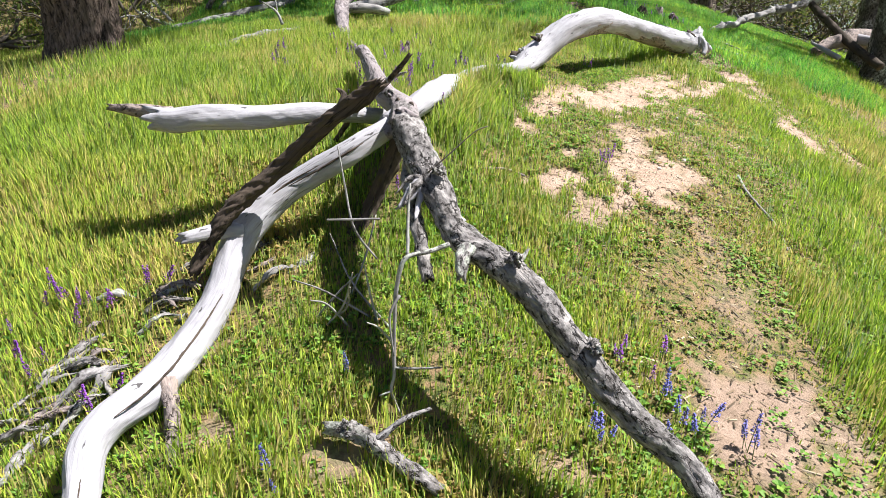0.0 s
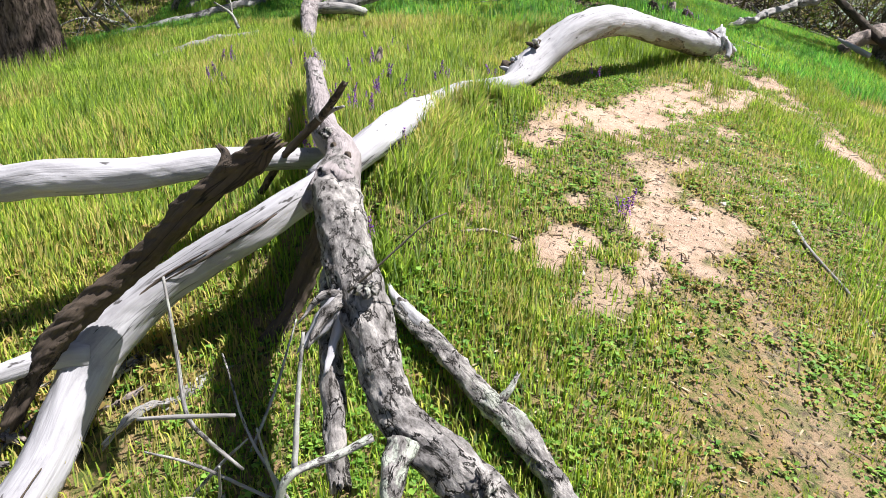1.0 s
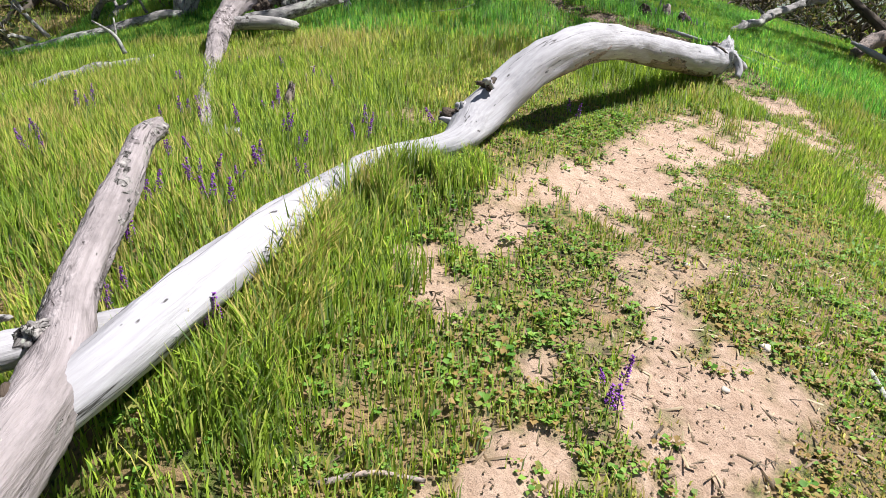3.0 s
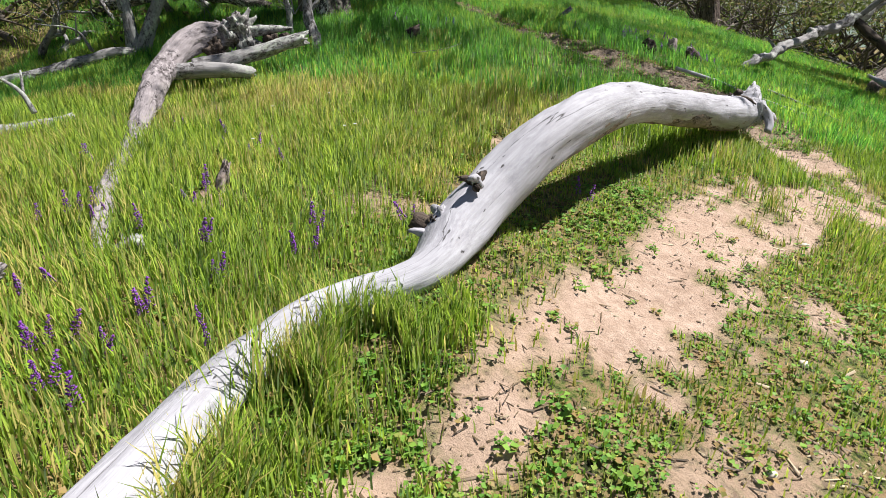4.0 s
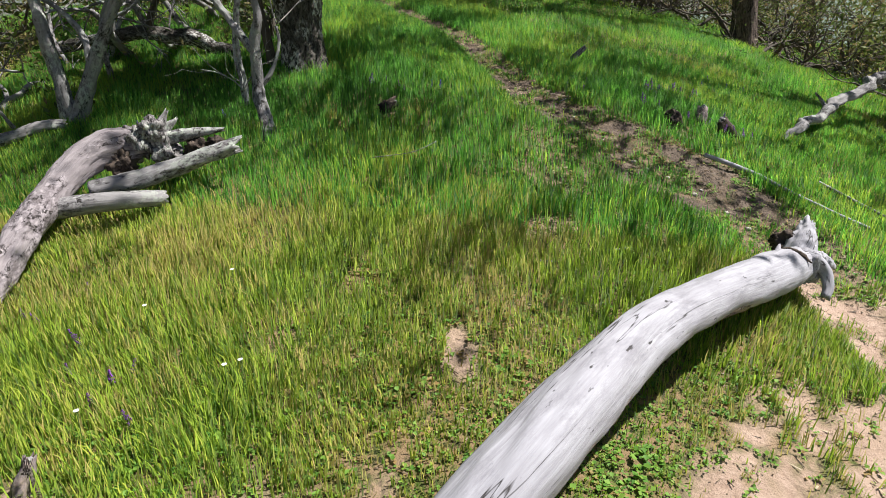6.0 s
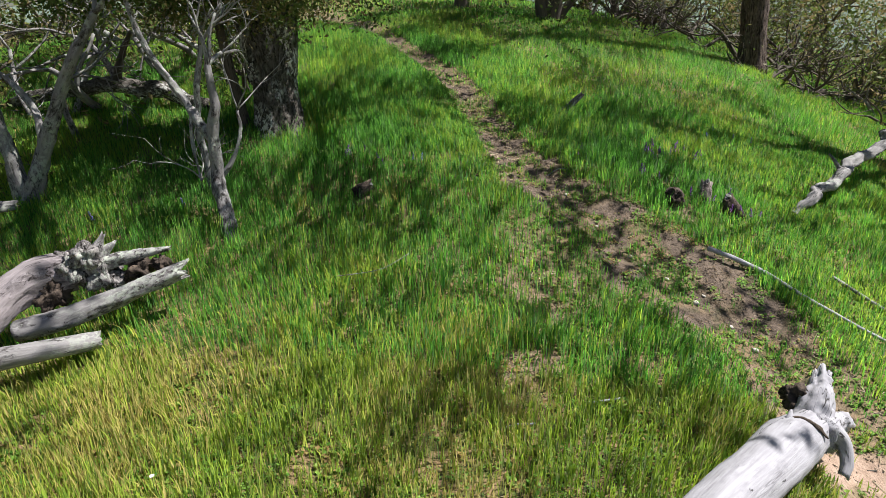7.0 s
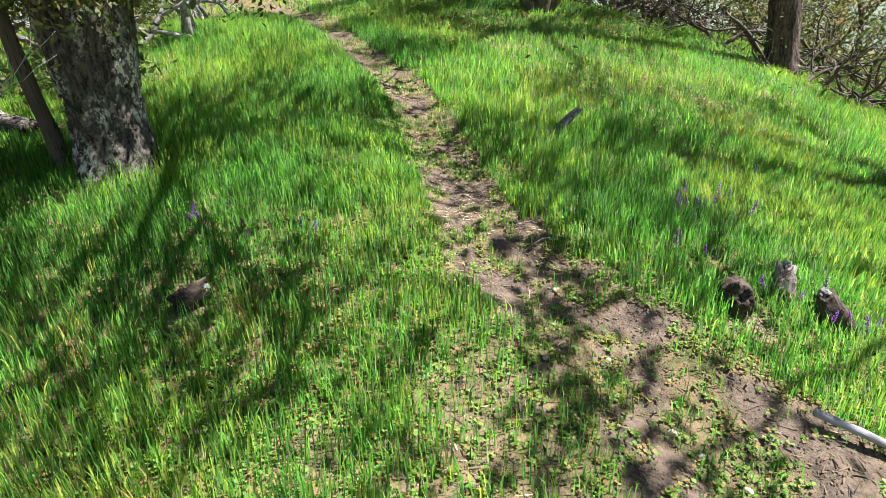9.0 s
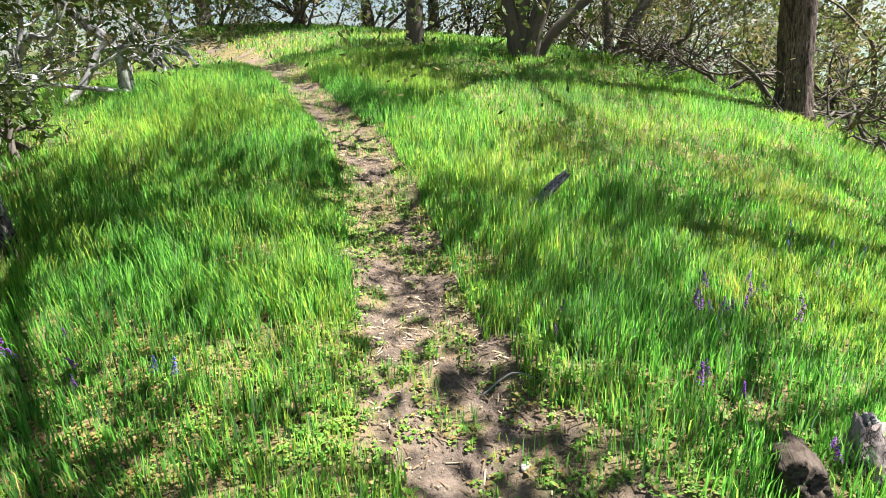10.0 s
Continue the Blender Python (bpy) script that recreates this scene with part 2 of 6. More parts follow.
def spline(pts, step):
    """Points along a Catmull-Rom curve through pts (rows of x, y, z, radius), about step apart."""
    P = np.array(pts, float)
    P = np.vstack([2 * P[0] - P[1], P, 2 * P[-1] - P[-2]])
    out = []
    for i in range(1, len(P) - 2):
        n = max(2, int(np.linalg.norm(P[i + 1][:3] - P[i][:3]) / step))
        t = np.linspace(0, 1, n, endpoint=False)[:, None]
        a, b, c, d = P[i - 1], P[i], P[i + 1], P[i + 2]
        out.append(0.5 * (2 * b + (c - a) * t + (2 * a - 5 * b + 4 * c - d) * t ** 2 + (3 * b - a - 3 * c + d) * t ** 3))
    out.append(P[-2][None])
    out = np.vstack(out)
    out[:, 3] = np.maximum(out[:, 3], 0.0008)
    return out


def tube_arrays(pts, sides=10, step=0.05, rough=0.1, seed=1, jag=(0, 0), ripple=0.0, wobble=0.0, grit=0.0):
    """A rounded limb as arrays: vertices, triangles and straightened grain coordinates. rough: uneven girth; ripple: bark furrows;
    jag: how far the broken ends splinter, in metres."""
    C = spline(pts, step)
    p, r = C[:, :3], C[:, 3]
    if wobble:
        s = np.arange(len(p)) * step
        for k in range(3):
            p[:, k] += wobble * (fbm(s * 3, s * 0 + k * 9.1, seed + 50, 3) - 0.5)
    tan = np.gradient(p, axis=0)
    tan /= np.linalg.norm(tan, axis=1)[:, None] + 1e-9
    u = np.cross(tan[0], [0.3, 0.2, 1.0])
    if np.linalg.norm(u) < 0.2:
        u = np.cross(tan[0], [1.0, 0.2, 0.0])
    u /= np.linalg.norm(u)
    frames = []
    for t in tan:
        u = u - t * (u @ t)
        u /= np.linalg.norm(u)
        frames.append((u, np.cross(t, u)))
    U, V = np.array([f[0] for f in frames]), np.array([f[1] for f in frames])
    length = np.concatenate([[0], np.cumsum(np.linalg.norm(np.diff(p, axis=0), axis=1))])
    ang = np.linspace(0, 2 * np.pi, sides, endpoint=False)
    ca, sa = np.cos(ang), np.sin(ang)
    L, A = np.meshgrid(length, ang, indexing="ij")
    R0 = np.repeat(r[:, None], sides, axis=1)
    scale = 1.0 / max(r.max(), 0.01)
    wave = fbm(np.cos(A) * 1.3 + L * scale * 0.35, np.sin(A) * 1.3 + seed * 3.7, seed, 3) - 0.5
    R = R0 * (1 + 2 * rough * wave)
    if ripple:
        fur = fbm(A * sides / 9.0 / np.pi * 1.6, L * 5.0, seed + 5, 3)
        R = R + ripple * (np.abs(fur - 0.5) * 2 - 0.4)
    if grit:
        R = R + grit * (fbm(np.cos(A) * R0 * 45 + seed, np.sin(A) * R0 * 45 + L * 28, seed + 9, 3) - 0.5) * 2
    pos = p[:, None] + R[..., None] * (ca[None, :, None] * U[:, None] + sa[None, :, None] * V[:, None])
    for end, j in ((0, jag[0]), (-1, jag[1])):
        if j:
            spl = (vnoise(ang * 3.1 + seed, ang * 0 + seed, seed + 3) - 0.35) * j
            sign = -1 if end == 0 else 1
            pos[end] += sign * spl[:, None] * tan[end]
    n = len(p)
    grain = np.stack([np.cos(A) * R0, np.sin(A) * R0, L], -1) + seed * 1.37
    verts = np.vstack([pos.reshape(-1, 3), p[0] - tan[0] * r[0] * 0.25 * (jag[0] == 0), p[-1] + tan[-1] * r[-1] * 0.25 * (jag[1] == 0)])
    grain = np.vstack([grain.reshape(-1, 3), [[seed * 1.37, seed * 1.37, seed * 1.37]], [[seed * 1.37, seed * 1.37, length[-1] + seed * 1.37]]])
    i, k = np.meshgrid(np.arange(n - 1), np.arange(sides), indexing="ij")
    a, b = (i * sides + k).ravel(), (i * sides + (k + 1) % sides).ravel()
    c, d = a + sides, b + sides
    k = np.arange(sides)
    tris = np.vstack([np.stack([a, b, d], 1), np.stack([a, d, c], 1),
                      np.stack([np.full(sides, n * sides), (k + 1) % sides, k], 1),
                      np.stack([np.full(sides, n * sides + 1), (n - 1) * sides + k, (n - 1) * sides + (k + 1) % sides], 1)])
    return verts, tris, grain


def wood_mesh(name, pieces):
    """One mesh of several limbs (as tube_arrays gives them)."""
    vs, ts, gs, n = [], [], [], 0
    for v, t, g in pieces:
        vs.append(v), ts.append(t + n), gs.append(g)
        n += len(v)
    me = tri_mesh(name, np.vstack(vs), np.vstack(ts))
    at = me.attributes.new("grain", "FLOAT_VECTOR", "POINT")
    at.data.foreach_set("vector", np.vstack(gs).astype(np.float32).ravel())
    return me


def limb(name, pts, mat, parent, label="", **kw):
    return finish(name, wood_mesh(name, [tube_arrays(pts, **kw)]), mat, parent, label)


def thing(name, at, label, category, group="", kind=""):
    """An empty at the base of a thing, to hold its parts (parts are given in world places)."""
    ob = new(name)
    ob.empty_display_size = 0.2
    return tagged(ob, label, category, group, kind)


# ---- the lie of the land ----
LAND_Y = [-60, -6, 0, 2.5, 4, 6, 8, 11, 15, 21, 28, 36, 60, 400]
RIDGE = [-4, -1.76, -0.24, 0.14, 0.89, 1.27, 1.70, 2.43, 3.11, 4.14, 4.72, 5.1, 3.0, -30]
CROSS = [0, -0.29, 0.11, -0.47, -0.59, -0.35, -0.31, -0.14, -0.37, 0.05, -0.30, -0.4, -0.5, -0.5]
ARCH = [0, -0.06, -0.17, -0.36, -0.34, -0.21, -0.20, -0.22, -0.06, -0.20, -0.06, -0.05, -0.02, 0]
PATH_LINE = [(3.9, 5.6), (4.0, 7.3), (3.75, 8.9), (3.2, 9.8), (2.6, 10.6), (2.1, 11.4), (1.85, 12.6), (1.6, 13.7), (1.3, 14.7), (0.45, 16.4), (-0.6, 18.6), (-2.2, 22.0), (-5.0, 26.0)]
# bare sandy places: x, y, half length, half width, turn in degrees, strength
BANK_SAND = [(2.25, 6.42, 0.89, 0.40, 52, 1), (1.38, 5.50, 0.62, 0.26, 35, 1), (3.21, 6.86, 0.70, 0.16, 55, 0.9), (2.52, 5.69, 0.22, 0.13, 45, 0.9), (1.95, 5.98, 1.05, 0.32, 48, 1),
             (3.69, 7.12, 0.80, 0.20, 57, 0.8), (0.55, 4.41, 0.21, 0.12, 118, 0.95), (0.89, 4.84, 0.20, 0.14, 58, 0.95), (1.47, 3.92, 0.50, 0.30, 60, 1), (0.76, 3.64, 0.23, 0.14, 45, 1),
             (0.97, 4.08, 0.12, 0.07, 45, 0.9), (0.96, 3.39, 0.19, 0.14, 30, 0.75), (1.30, 3.97, 0.30, 0.12, 60, 1), (1.47, 2.05, 0.40, 0.26, 74, 0.95), (1.64, 2.62, 0.40, 0.12, 80, 0.36), (1.70, 3.25, 0.36, 0.10, 85, 0.32), (-1.15, 2.15, 0.16, 0.08, 40, 0.55), (-0.34, 1.72, 0.16, 0.08, 10, 0.5), (0.5, 1.7, 0.12, 0.07, 0, 0.45), (1.0, 5.35, 0.3, 0.2, 40, 1),
             (1.6, 4.7, 0.3, 0.15, 30, 0.6), (1.22, 7.28, 0.17, 0.07, 100, 0.8), (-0.89, 1.84, 0.17, 0.08, 0, 0.6), (0.5, 6.3, 0.35, 0.25, 20, 0.45), (-0.45, 6.3, 0.12, 0.12, 0, 0.6)]
PATH_SAND = [(1.9, 8.6, 0.25, 0.14, 20, 0.5), (2.0, 9.7, 0.5, 0.6, 0, 0.4), (0.15, 12.4, 0.22, 0.1, 0, 0.8), (3.58, 10.7, 0.15, 0.12, 0, 0.6), (0.55, 10.42, 0.18, 0.14, 0, 0.4),
             (2.9, 13.35, 0.14, 0.1, 0, 0.5)]


# the arched log seen from above, and the earth heaped up along it: x, y, height
LOG_LINE = [(-0.07, 3.86), (0.11, 4.77), (0.67, 5.33), (1.0, 5.82), (1.59, 6.40), (2.01, 6.91), (2.94, 7.77)]
LOG_BED = [(-0.14, 3.6, 1.17), (-0.06, 3.86, 1.235), (0.05, 4.31, 1.255), (0.11, 4.77, 1.265), (0.33, 5.09, 1.33), (0.67, 5.33, 1.37), (0.81, 5.59, 1.38), (0.95, 5.78, 1.42)]


def along(y, knots):
    return sum(np.interp(y + d, LAND_Y, knots) for d in (-0.9, -0.45, 0, 0.45, 0.9)) / 5


def path_far(x, y):
    """Distance from the foot path's middle line."""
    best = np.full(np.shape(x), 1e9)
    for (ax, ay), (bx, by) in zip(PATH_LINE, PATH_LINE[1:]):
        dx, dy = bx - ax, by - ay
        t = np.clip(((x - ax) * dx + (y - ay) * dy) / (dx * dx + dy * dy), 0, 1)
        best = np.minimum(best, np.hypot(x - ax - t * dx, y - ay - t * dy))
    return best


def path_trod(x, y):
    w = 0.29 + 0.10 * (vnoise(y * 0.9, x * 0.2, 4) - 0.5) + 0.34 * np.exp(-((y - 9.8) / 1.2) ** 2)
    d = path_far(x, y) + 0.55 * (fbm(x * 2.5, y * 2.5, 9) - 0.5)
    return np.clip((w - d) / 0.2 + 0.5, 0, 1)


def bare_soil(x, y):
    """How far the ground is bare, 0 to 1."""
    x, y = np.asarray(x, float), np.asarray(y, float)
    rag = (fbm(x * 3.2, y * 3.2, 21) - 0.5) * 2.0 + (fbm(x * 11, y * 11, 5, 3) - 0.5) * 1.6
    out = path_trod(x, y) * np.clip(0.45 + 4.5 * (fbm(x * 4.5, y * 4.5, 31) - 0.455 - 0.03 * (y < 10.6)), 0.3, 1)
    for cx, cy, a, b, turn, s in BANK_SAND + PATH_SAND:
        c, n = math.cos(radians(turn)), math.sin(radians(turn))
        u, v = ((x - cx) * c + (y - cy) * n) / a, (-(x - cx) * n + (y - cy) * c) / b
        out = np.maximum(out, s * np.clip((1.12 - np.sqrt(u * u + v * v) + rag) / 0.35, 0, 1))
    d = np.full(np.shape(x), 1e9)
    for (ax, ay), (bx, by) in zip(LOG_LINE, LOG_LINE[1:]):
        dx, dy = bx - ax, by - ay
        t = np.clip(((x - ax) * dx + (y - ay) * dy) / (dx * dx + dy * dy), 0, 1)
        d = np.minimum(d, np.hypot(x - ax - t * dx, y - ay - t * dy))
    return np.clip(out, 0, 1) * np.clip((d + 0.12 * (fbm(x * 5, y * 5, 12) - 0.5) - 0.24) / 0.12, 0, 1)


def land(x, y):
    """Height of the ground."""
    x, y = np.asarray(x, float), np.asarray(y, float)
    u = (x - 1.2) / 3
    v = np.clip(u, -2.3, 3.2)
    z = along(y, RIDGE) + along(y, CROSS) * v + along(y, ARCH) * v * v
    z = z - 0.12 * np.abs(u - v) * 3 / (1 + 0.01 * np.abs(u - v))
    near = np.exp(-((y - 9) / 14.0) ** 2) * np.exp(-((x - 1) / 9.0) ** 2)
    z = z + near * (0.10 * (fbm(x * 0.9, y * 0.9, 2) - 0.5) + 0.035 * (fbm(x * 5, y * 5, 8, 3) - 0.5))
    z = z - 0.07 * np.clip(1.4 - path_far(x, y) / 0.3, 0, 1) * (y > 7)
    near, want = np.full(np.shape(z), 1e9), np.zeros(np.shape(z))
    for (ax, ay, az), (bx, by, bz) in zip(LOG_BED, LOG_BED[1:]):
        dx, dy = bx - ax, by - ay
        t = np.clip(((x - ax) * dx + (y - ay) * dy) / (dx * dx + dy * dy), 0, 1)
        d = np.hypot(x - ax - t * dx, y - ay - t * dy)
        want = np.where(d < near, az + t * (bz - az), want)
        near = np.minimum(near, d)
    return z + np.exp(-(near / 0.32) ** 2) * np.clip(want - z, 0, 0.3)


def surface(x, y):
    """Height of the ground with the lumps of bare soil."""
    return land(x, y) + bare_soil(x, y) * (0.02 * (fbm(x * 14, y * 14, 3, 2) - 0.5) + 0.03 * (fbm(x * 6, y * 6, 14, 3) - 0.5))


def on(x, y, up=0.0):
    return float(land(x, y)) + up


def ground_sheet():
    def axis(lo, hi, step, far, grow=1.22):
        inner = np.arange(lo, hi, step)
        out, s, a, b = [inner], step, lo, inner[-1]
        while a > -far or b < far:
            s *= grow
            a, b = a - s, b + s
            out = [np.array([a]), *out, np.array([b])]
        return np.concatenate(out)
    xs, ys = axis(-4.0, 6.5, 0.06, 900), axis(0.3, 15.5, 0.06, 900)
    X, Y = np.meshgrid(xs, ys, indexing="ij")
    Z = surface(X, Y)
    B = bare_soil(X, Y)
    n, m = len(xs), len(ys)
    i, k = np.meshgrid(np.arange(n - 1), np.arange(m - 1), indexing="ij")
    a = (i * m + k).ravel()
    tris = np.vstack([np.stack([a, a + m, a + m + 1], 1), np.stack([a, a + m + 1, a + 1], 1)])
    me = tri_mesh("ground", np.stack([X, Y, Z], -1).reshape(-1, 3), tris)
    at = me.attributes.new("bare", "FLOAT", "POINT")
    at.data.foreach_set("value", B.ravel().astype(np.float32))
    at = me.attributes.new("trod", "FLOAT", "POINT")
    at.data.foreach_set("value", (np.clip(1.6 - path_far(X, Y) / (0.5 + 0.9 * np.exp(-((Y - 9.7) / 1.0) ** 2)), 0, 1) * np.clip((Y - 8.3) / 0.8, 0, 1) + 0.35 * np.clip((3.6 - Y) / 0.5, 0, 1)).ravel().astype(np.float32))
    return tagged(finish("ground", me, SOIL), "grassy hillside with bare patches of pale sandy soil", "ground", kind="structure")


ground_sheet()


# ---- fallen logs ----
def sticks(name, rows, mat, parent, label="", **kw):
    return finish(name, wood_mesh(name, [tube_arrays(r, seed=11 + i, **kw) for i, r in enumerate(rows)]), mat, parent, label)


def gnarl(name, at, radius, mat, parent, seed, label="", stretch=(1, 1, 1)):
    """A knotted, weathered lump of root wood with deep folds."""
    bm = bmesh.new()
    bmesh.ops.create_icosphere(bm, subdivisions=4, radius=1.0)
    co = np.array([v.co for v in bm.verts])
    off = Vector((seed * 3.1, seed * 1.7, 0))
    for v in bm.verts:
        d = v.co.normalized()
        k = 0.75 + 0.45 * noise.noise(d * 1.6 + off) - 0.38 * abs(noise.noise(Vector((d.x * 5.5, d.y * 5.5, d.z * 2.0)) + off)) - 0.2 * abs(noise.noise(Vector((d.x * 13, d.y * 13, d.z * 4)) + off)) + 0.12 * noise.noise(d * 22 + off)
        v.co = Vector((at[0] + d.x * k * radius * stretch[0], at[1] + d.y * k * radius * stretch[1], at[2] + d.z * k * radius * stretch[2]))
    me = bpy.data.meshes.new(name)
    bm.to_mesh(me)
    bm.free()
    a = me.attributes.new("grain", "FLOAT_VECTOR", "POINT")
    a.data.foreach_set("vector", (co * radius * np.array([1, 1, 0.6])).astype(np.float32).ravel())
    return finish(name, me, mat, parent, label)


def crack(rows, way, parent, seed):
    """A long dark drying crack that runs along a barkless log on the side that way points to."""
    w = np.array(way, float) / np.linalg.norm(way)
    P = np.array(rows, float)
    tan = np.gradient(P[:, :3], axis=0)
    tan /= np.linalg.norm(tan, axis=1)[:, None]
    n = w - tan * (tan @ w)[:, None]
    n /= np.linalg.norm(n, axis=1)[:, None]
    pts = [(*(p[:3] + q * p[3] * 0.985), 0.0055 if 0 < i < len(P) - 1 else 0.002) for i, (p, q) in enumerate(zip(P, n))]
    return limb("crack", pts, CHAR, parent, "long dark drying crack", sides=6, step=0.012, rough=0.6, wobble=0.022, seed=seed)


def arched_log():
    t = thing("fallen_log", None, "thick silver-grey barkless log arching over the grass beside bare sand", "log")
    body = limb("trunk", [(-0.31, 3.27, 1.17, 0.066), (-0.17, 3.52, 1.25, 0.076), (-0.07, 3.86, 1.295, 0.087), (0.05, 4.31, 1.32, 0.092), (0.11, 4.77, 1.31, 0.082), (0.33, 5.09, 1.37, 0.075), (0.67, 5.33, 1.41, 0.076), (0.81, 5.59, 1.48, 0.124), (0.96, 5.78, 1.58, 0.127), (1.24, 6.02, 1.77, 0.127), (1.59, 6.40, 1.87, 0.127), (2.01, 6.91, 1.88, 0.118), (2.48, 7.38, 1.80, 0.122), (2.94, 7.77, 1.72, 0.130), (3.22, 8.01, 1.68, 0.138), (3.39, 8.13, 1.67, 0.118)],
         SILVER, t, sides=44, step=0.025, rough=0.18, seed=3, grit=0.003, jag=(0.05, 0.10))
    # slightly lowered limb, brown along the underside
    limb("belly", [(1.24, 6.03, 1.745, 0.118), (1.59, 6.41, 1.845, 0.119), (2.01, 6.92, 1.855, 0.11), (2.48, 7.39, 1.775, 0.114), (2.94, 7.78, 1.695, 0.122), (3.22, 8.01, 1.655, 0.128)], PINK_BARK, body, "brown underside of the log", sides=40, step=0.025, rough=0.2, grit=0.006, ripple=0.006, seed=3, jag=(0.05, 0.05))
    limb("root", [(3.40, 8.14, 1.66, 0.10), (3.50, 8.26, 1.76, 0.085), (3.57, 8.36, 1.80, 0.060), (3.62, 8.43, 1.835, 0.045)], SILVER, t, "splintered silver root block", sides=44, step=0.01, rough=0.5, ripple=0.03, grit=0.012, seed=6, jag=(0, 0.09))
    # solid tube; the shade inside the crack is put into its dark colour
    limb("hollow", [(3.22, 8.12, 1.785, 0.010), (3.30, 8.09, 1.808, 0.013), (3.36, 8.03, 1.785, 0.010), (3.40, 7.98, 1.74, 0.006)], CHAR, body, "dark strip coloured as the shaded crack round the torn end", sides=14, step=0.01, rough=0.6, ripple=0.008, grit=0.01, wobble=0.09, seed=19)
    for k, (x, y, z) in enumerate([(3.58, 8.44, 1.88), (3.64, 8.42, 1.89), (3.67, 8.44, 1.86), (3.27, 8.13, 1.83)]):
        limb("splinter", [(x - 0.07, y - 0.10, z - 0.11, 0.024), (x - 0.03, y - 0.04, z - 0.05, 0.016), (x, y, z - 0.02, 0.005)], SILVER, body, sides=10, step=0.01, rough=0.5, grit=0.004, seed=25 + k, jag=(0, 0.03))
    limb("root", [(3.42, 8.10, 1.69, 0.10), (3.60, 8.22, 1.64, 0.065), (3.72, 8.28, 1.59, 0.05)], SILVER, t, sides=24, step=0.012, rough=0.5, ripple=0.012, grit=0.006, seed=6, jag=(0, 0.06))
    limb("root", [(3.46, 8.10, 1.72, 0.07), (3.54, 8.05, 1.66, 0.046), (3.54, 7.98, 1.58, 0.036), (3.51, 7.94, 1.53, 0.030)], SILVER, t, sides=22, step=0.012, rough=0.35, ripple=0.006, seed=8, jag=(0, 0.03))
    gnarl("root", (3.42, 8.13, 1.67), 0.18, SILVER, t, 4, "folded silver root crown")
    # no real recess: a dark lump stands for the shade between the roots
    gnarl("root", (3.43, 8.32, 1.74), 0.12, CHAR, t, 5, "dark lump coloured as the shade between the roots")
    limb("stub", [(0.900, 5.690, 1.650, 0.024), (0.870, 5.690, 1.685, 0.017), (0.835, 5.670, 1.695, 0.010)], CHAR, body, "short broken branch stub", sides=14, step=0.008, rough=0.5, seed=9, jag=(0, 0.02))
    limb("stub", [(0.910, 5.640, 1.670, 0.026), (0.890, 5.610, 1.705, 0.018), (0.870, 5.570, 1.715, 0.012)], SILVER, body, sides=14, step=0.008, rough=0.5, seed=10, jag=(0, 0.02))
    # dark solid piece in place of the shade inside a hole
    limb("knot", [(0.895, 5.60, 1.665, 0.016), (0.915, 5.66, 1.697, 0.024), (0.945, 5.71, 1.712, 0.010)], CHAR, body, "dark piece coloured as a shaded hole beside the stubs", sides=10, step=0.008, rough=0.5, seed=15)
    gnarl("burl", (0.79, 5.62, 1.505), 0.15, SILVER, body, 18, "swollen burl round the knot", (0.75, 1.25, 0.9))
    # knot and its core are solid, their dark colour paints the knot's shadow
    gnarl("knot", (0.722, 5.572, 1.517), 0.072, CHAR, body, 12, "dark knot with torn edges, coloured as a shaded hollow", (0.8, 1.3, 1.0))
    limb("knot", [(0.695, 5.580, 1.515, 0.035), (0.655, 5.595, 1.530, 0.034), (0.640, 5.600, 1.535, 0.028)], CHAR, body, "solid dark piece coloured as the shade in the knot", sides=16, step=0.01, rough=0.6, ripple=0.006, seed=13, jag=(0, 0.03))
    limb("stub", [(0.675, 5.530, 1.505, 0.02), (0.640, 5.520, 1.520, 0.012), (0.620, 5.515, 1.520, 0.006)], SILVER, body, "pale torn splinter", sides=10, step=0.008, rough=0.5, seed=14, jag=(0, 0.02))
    return t


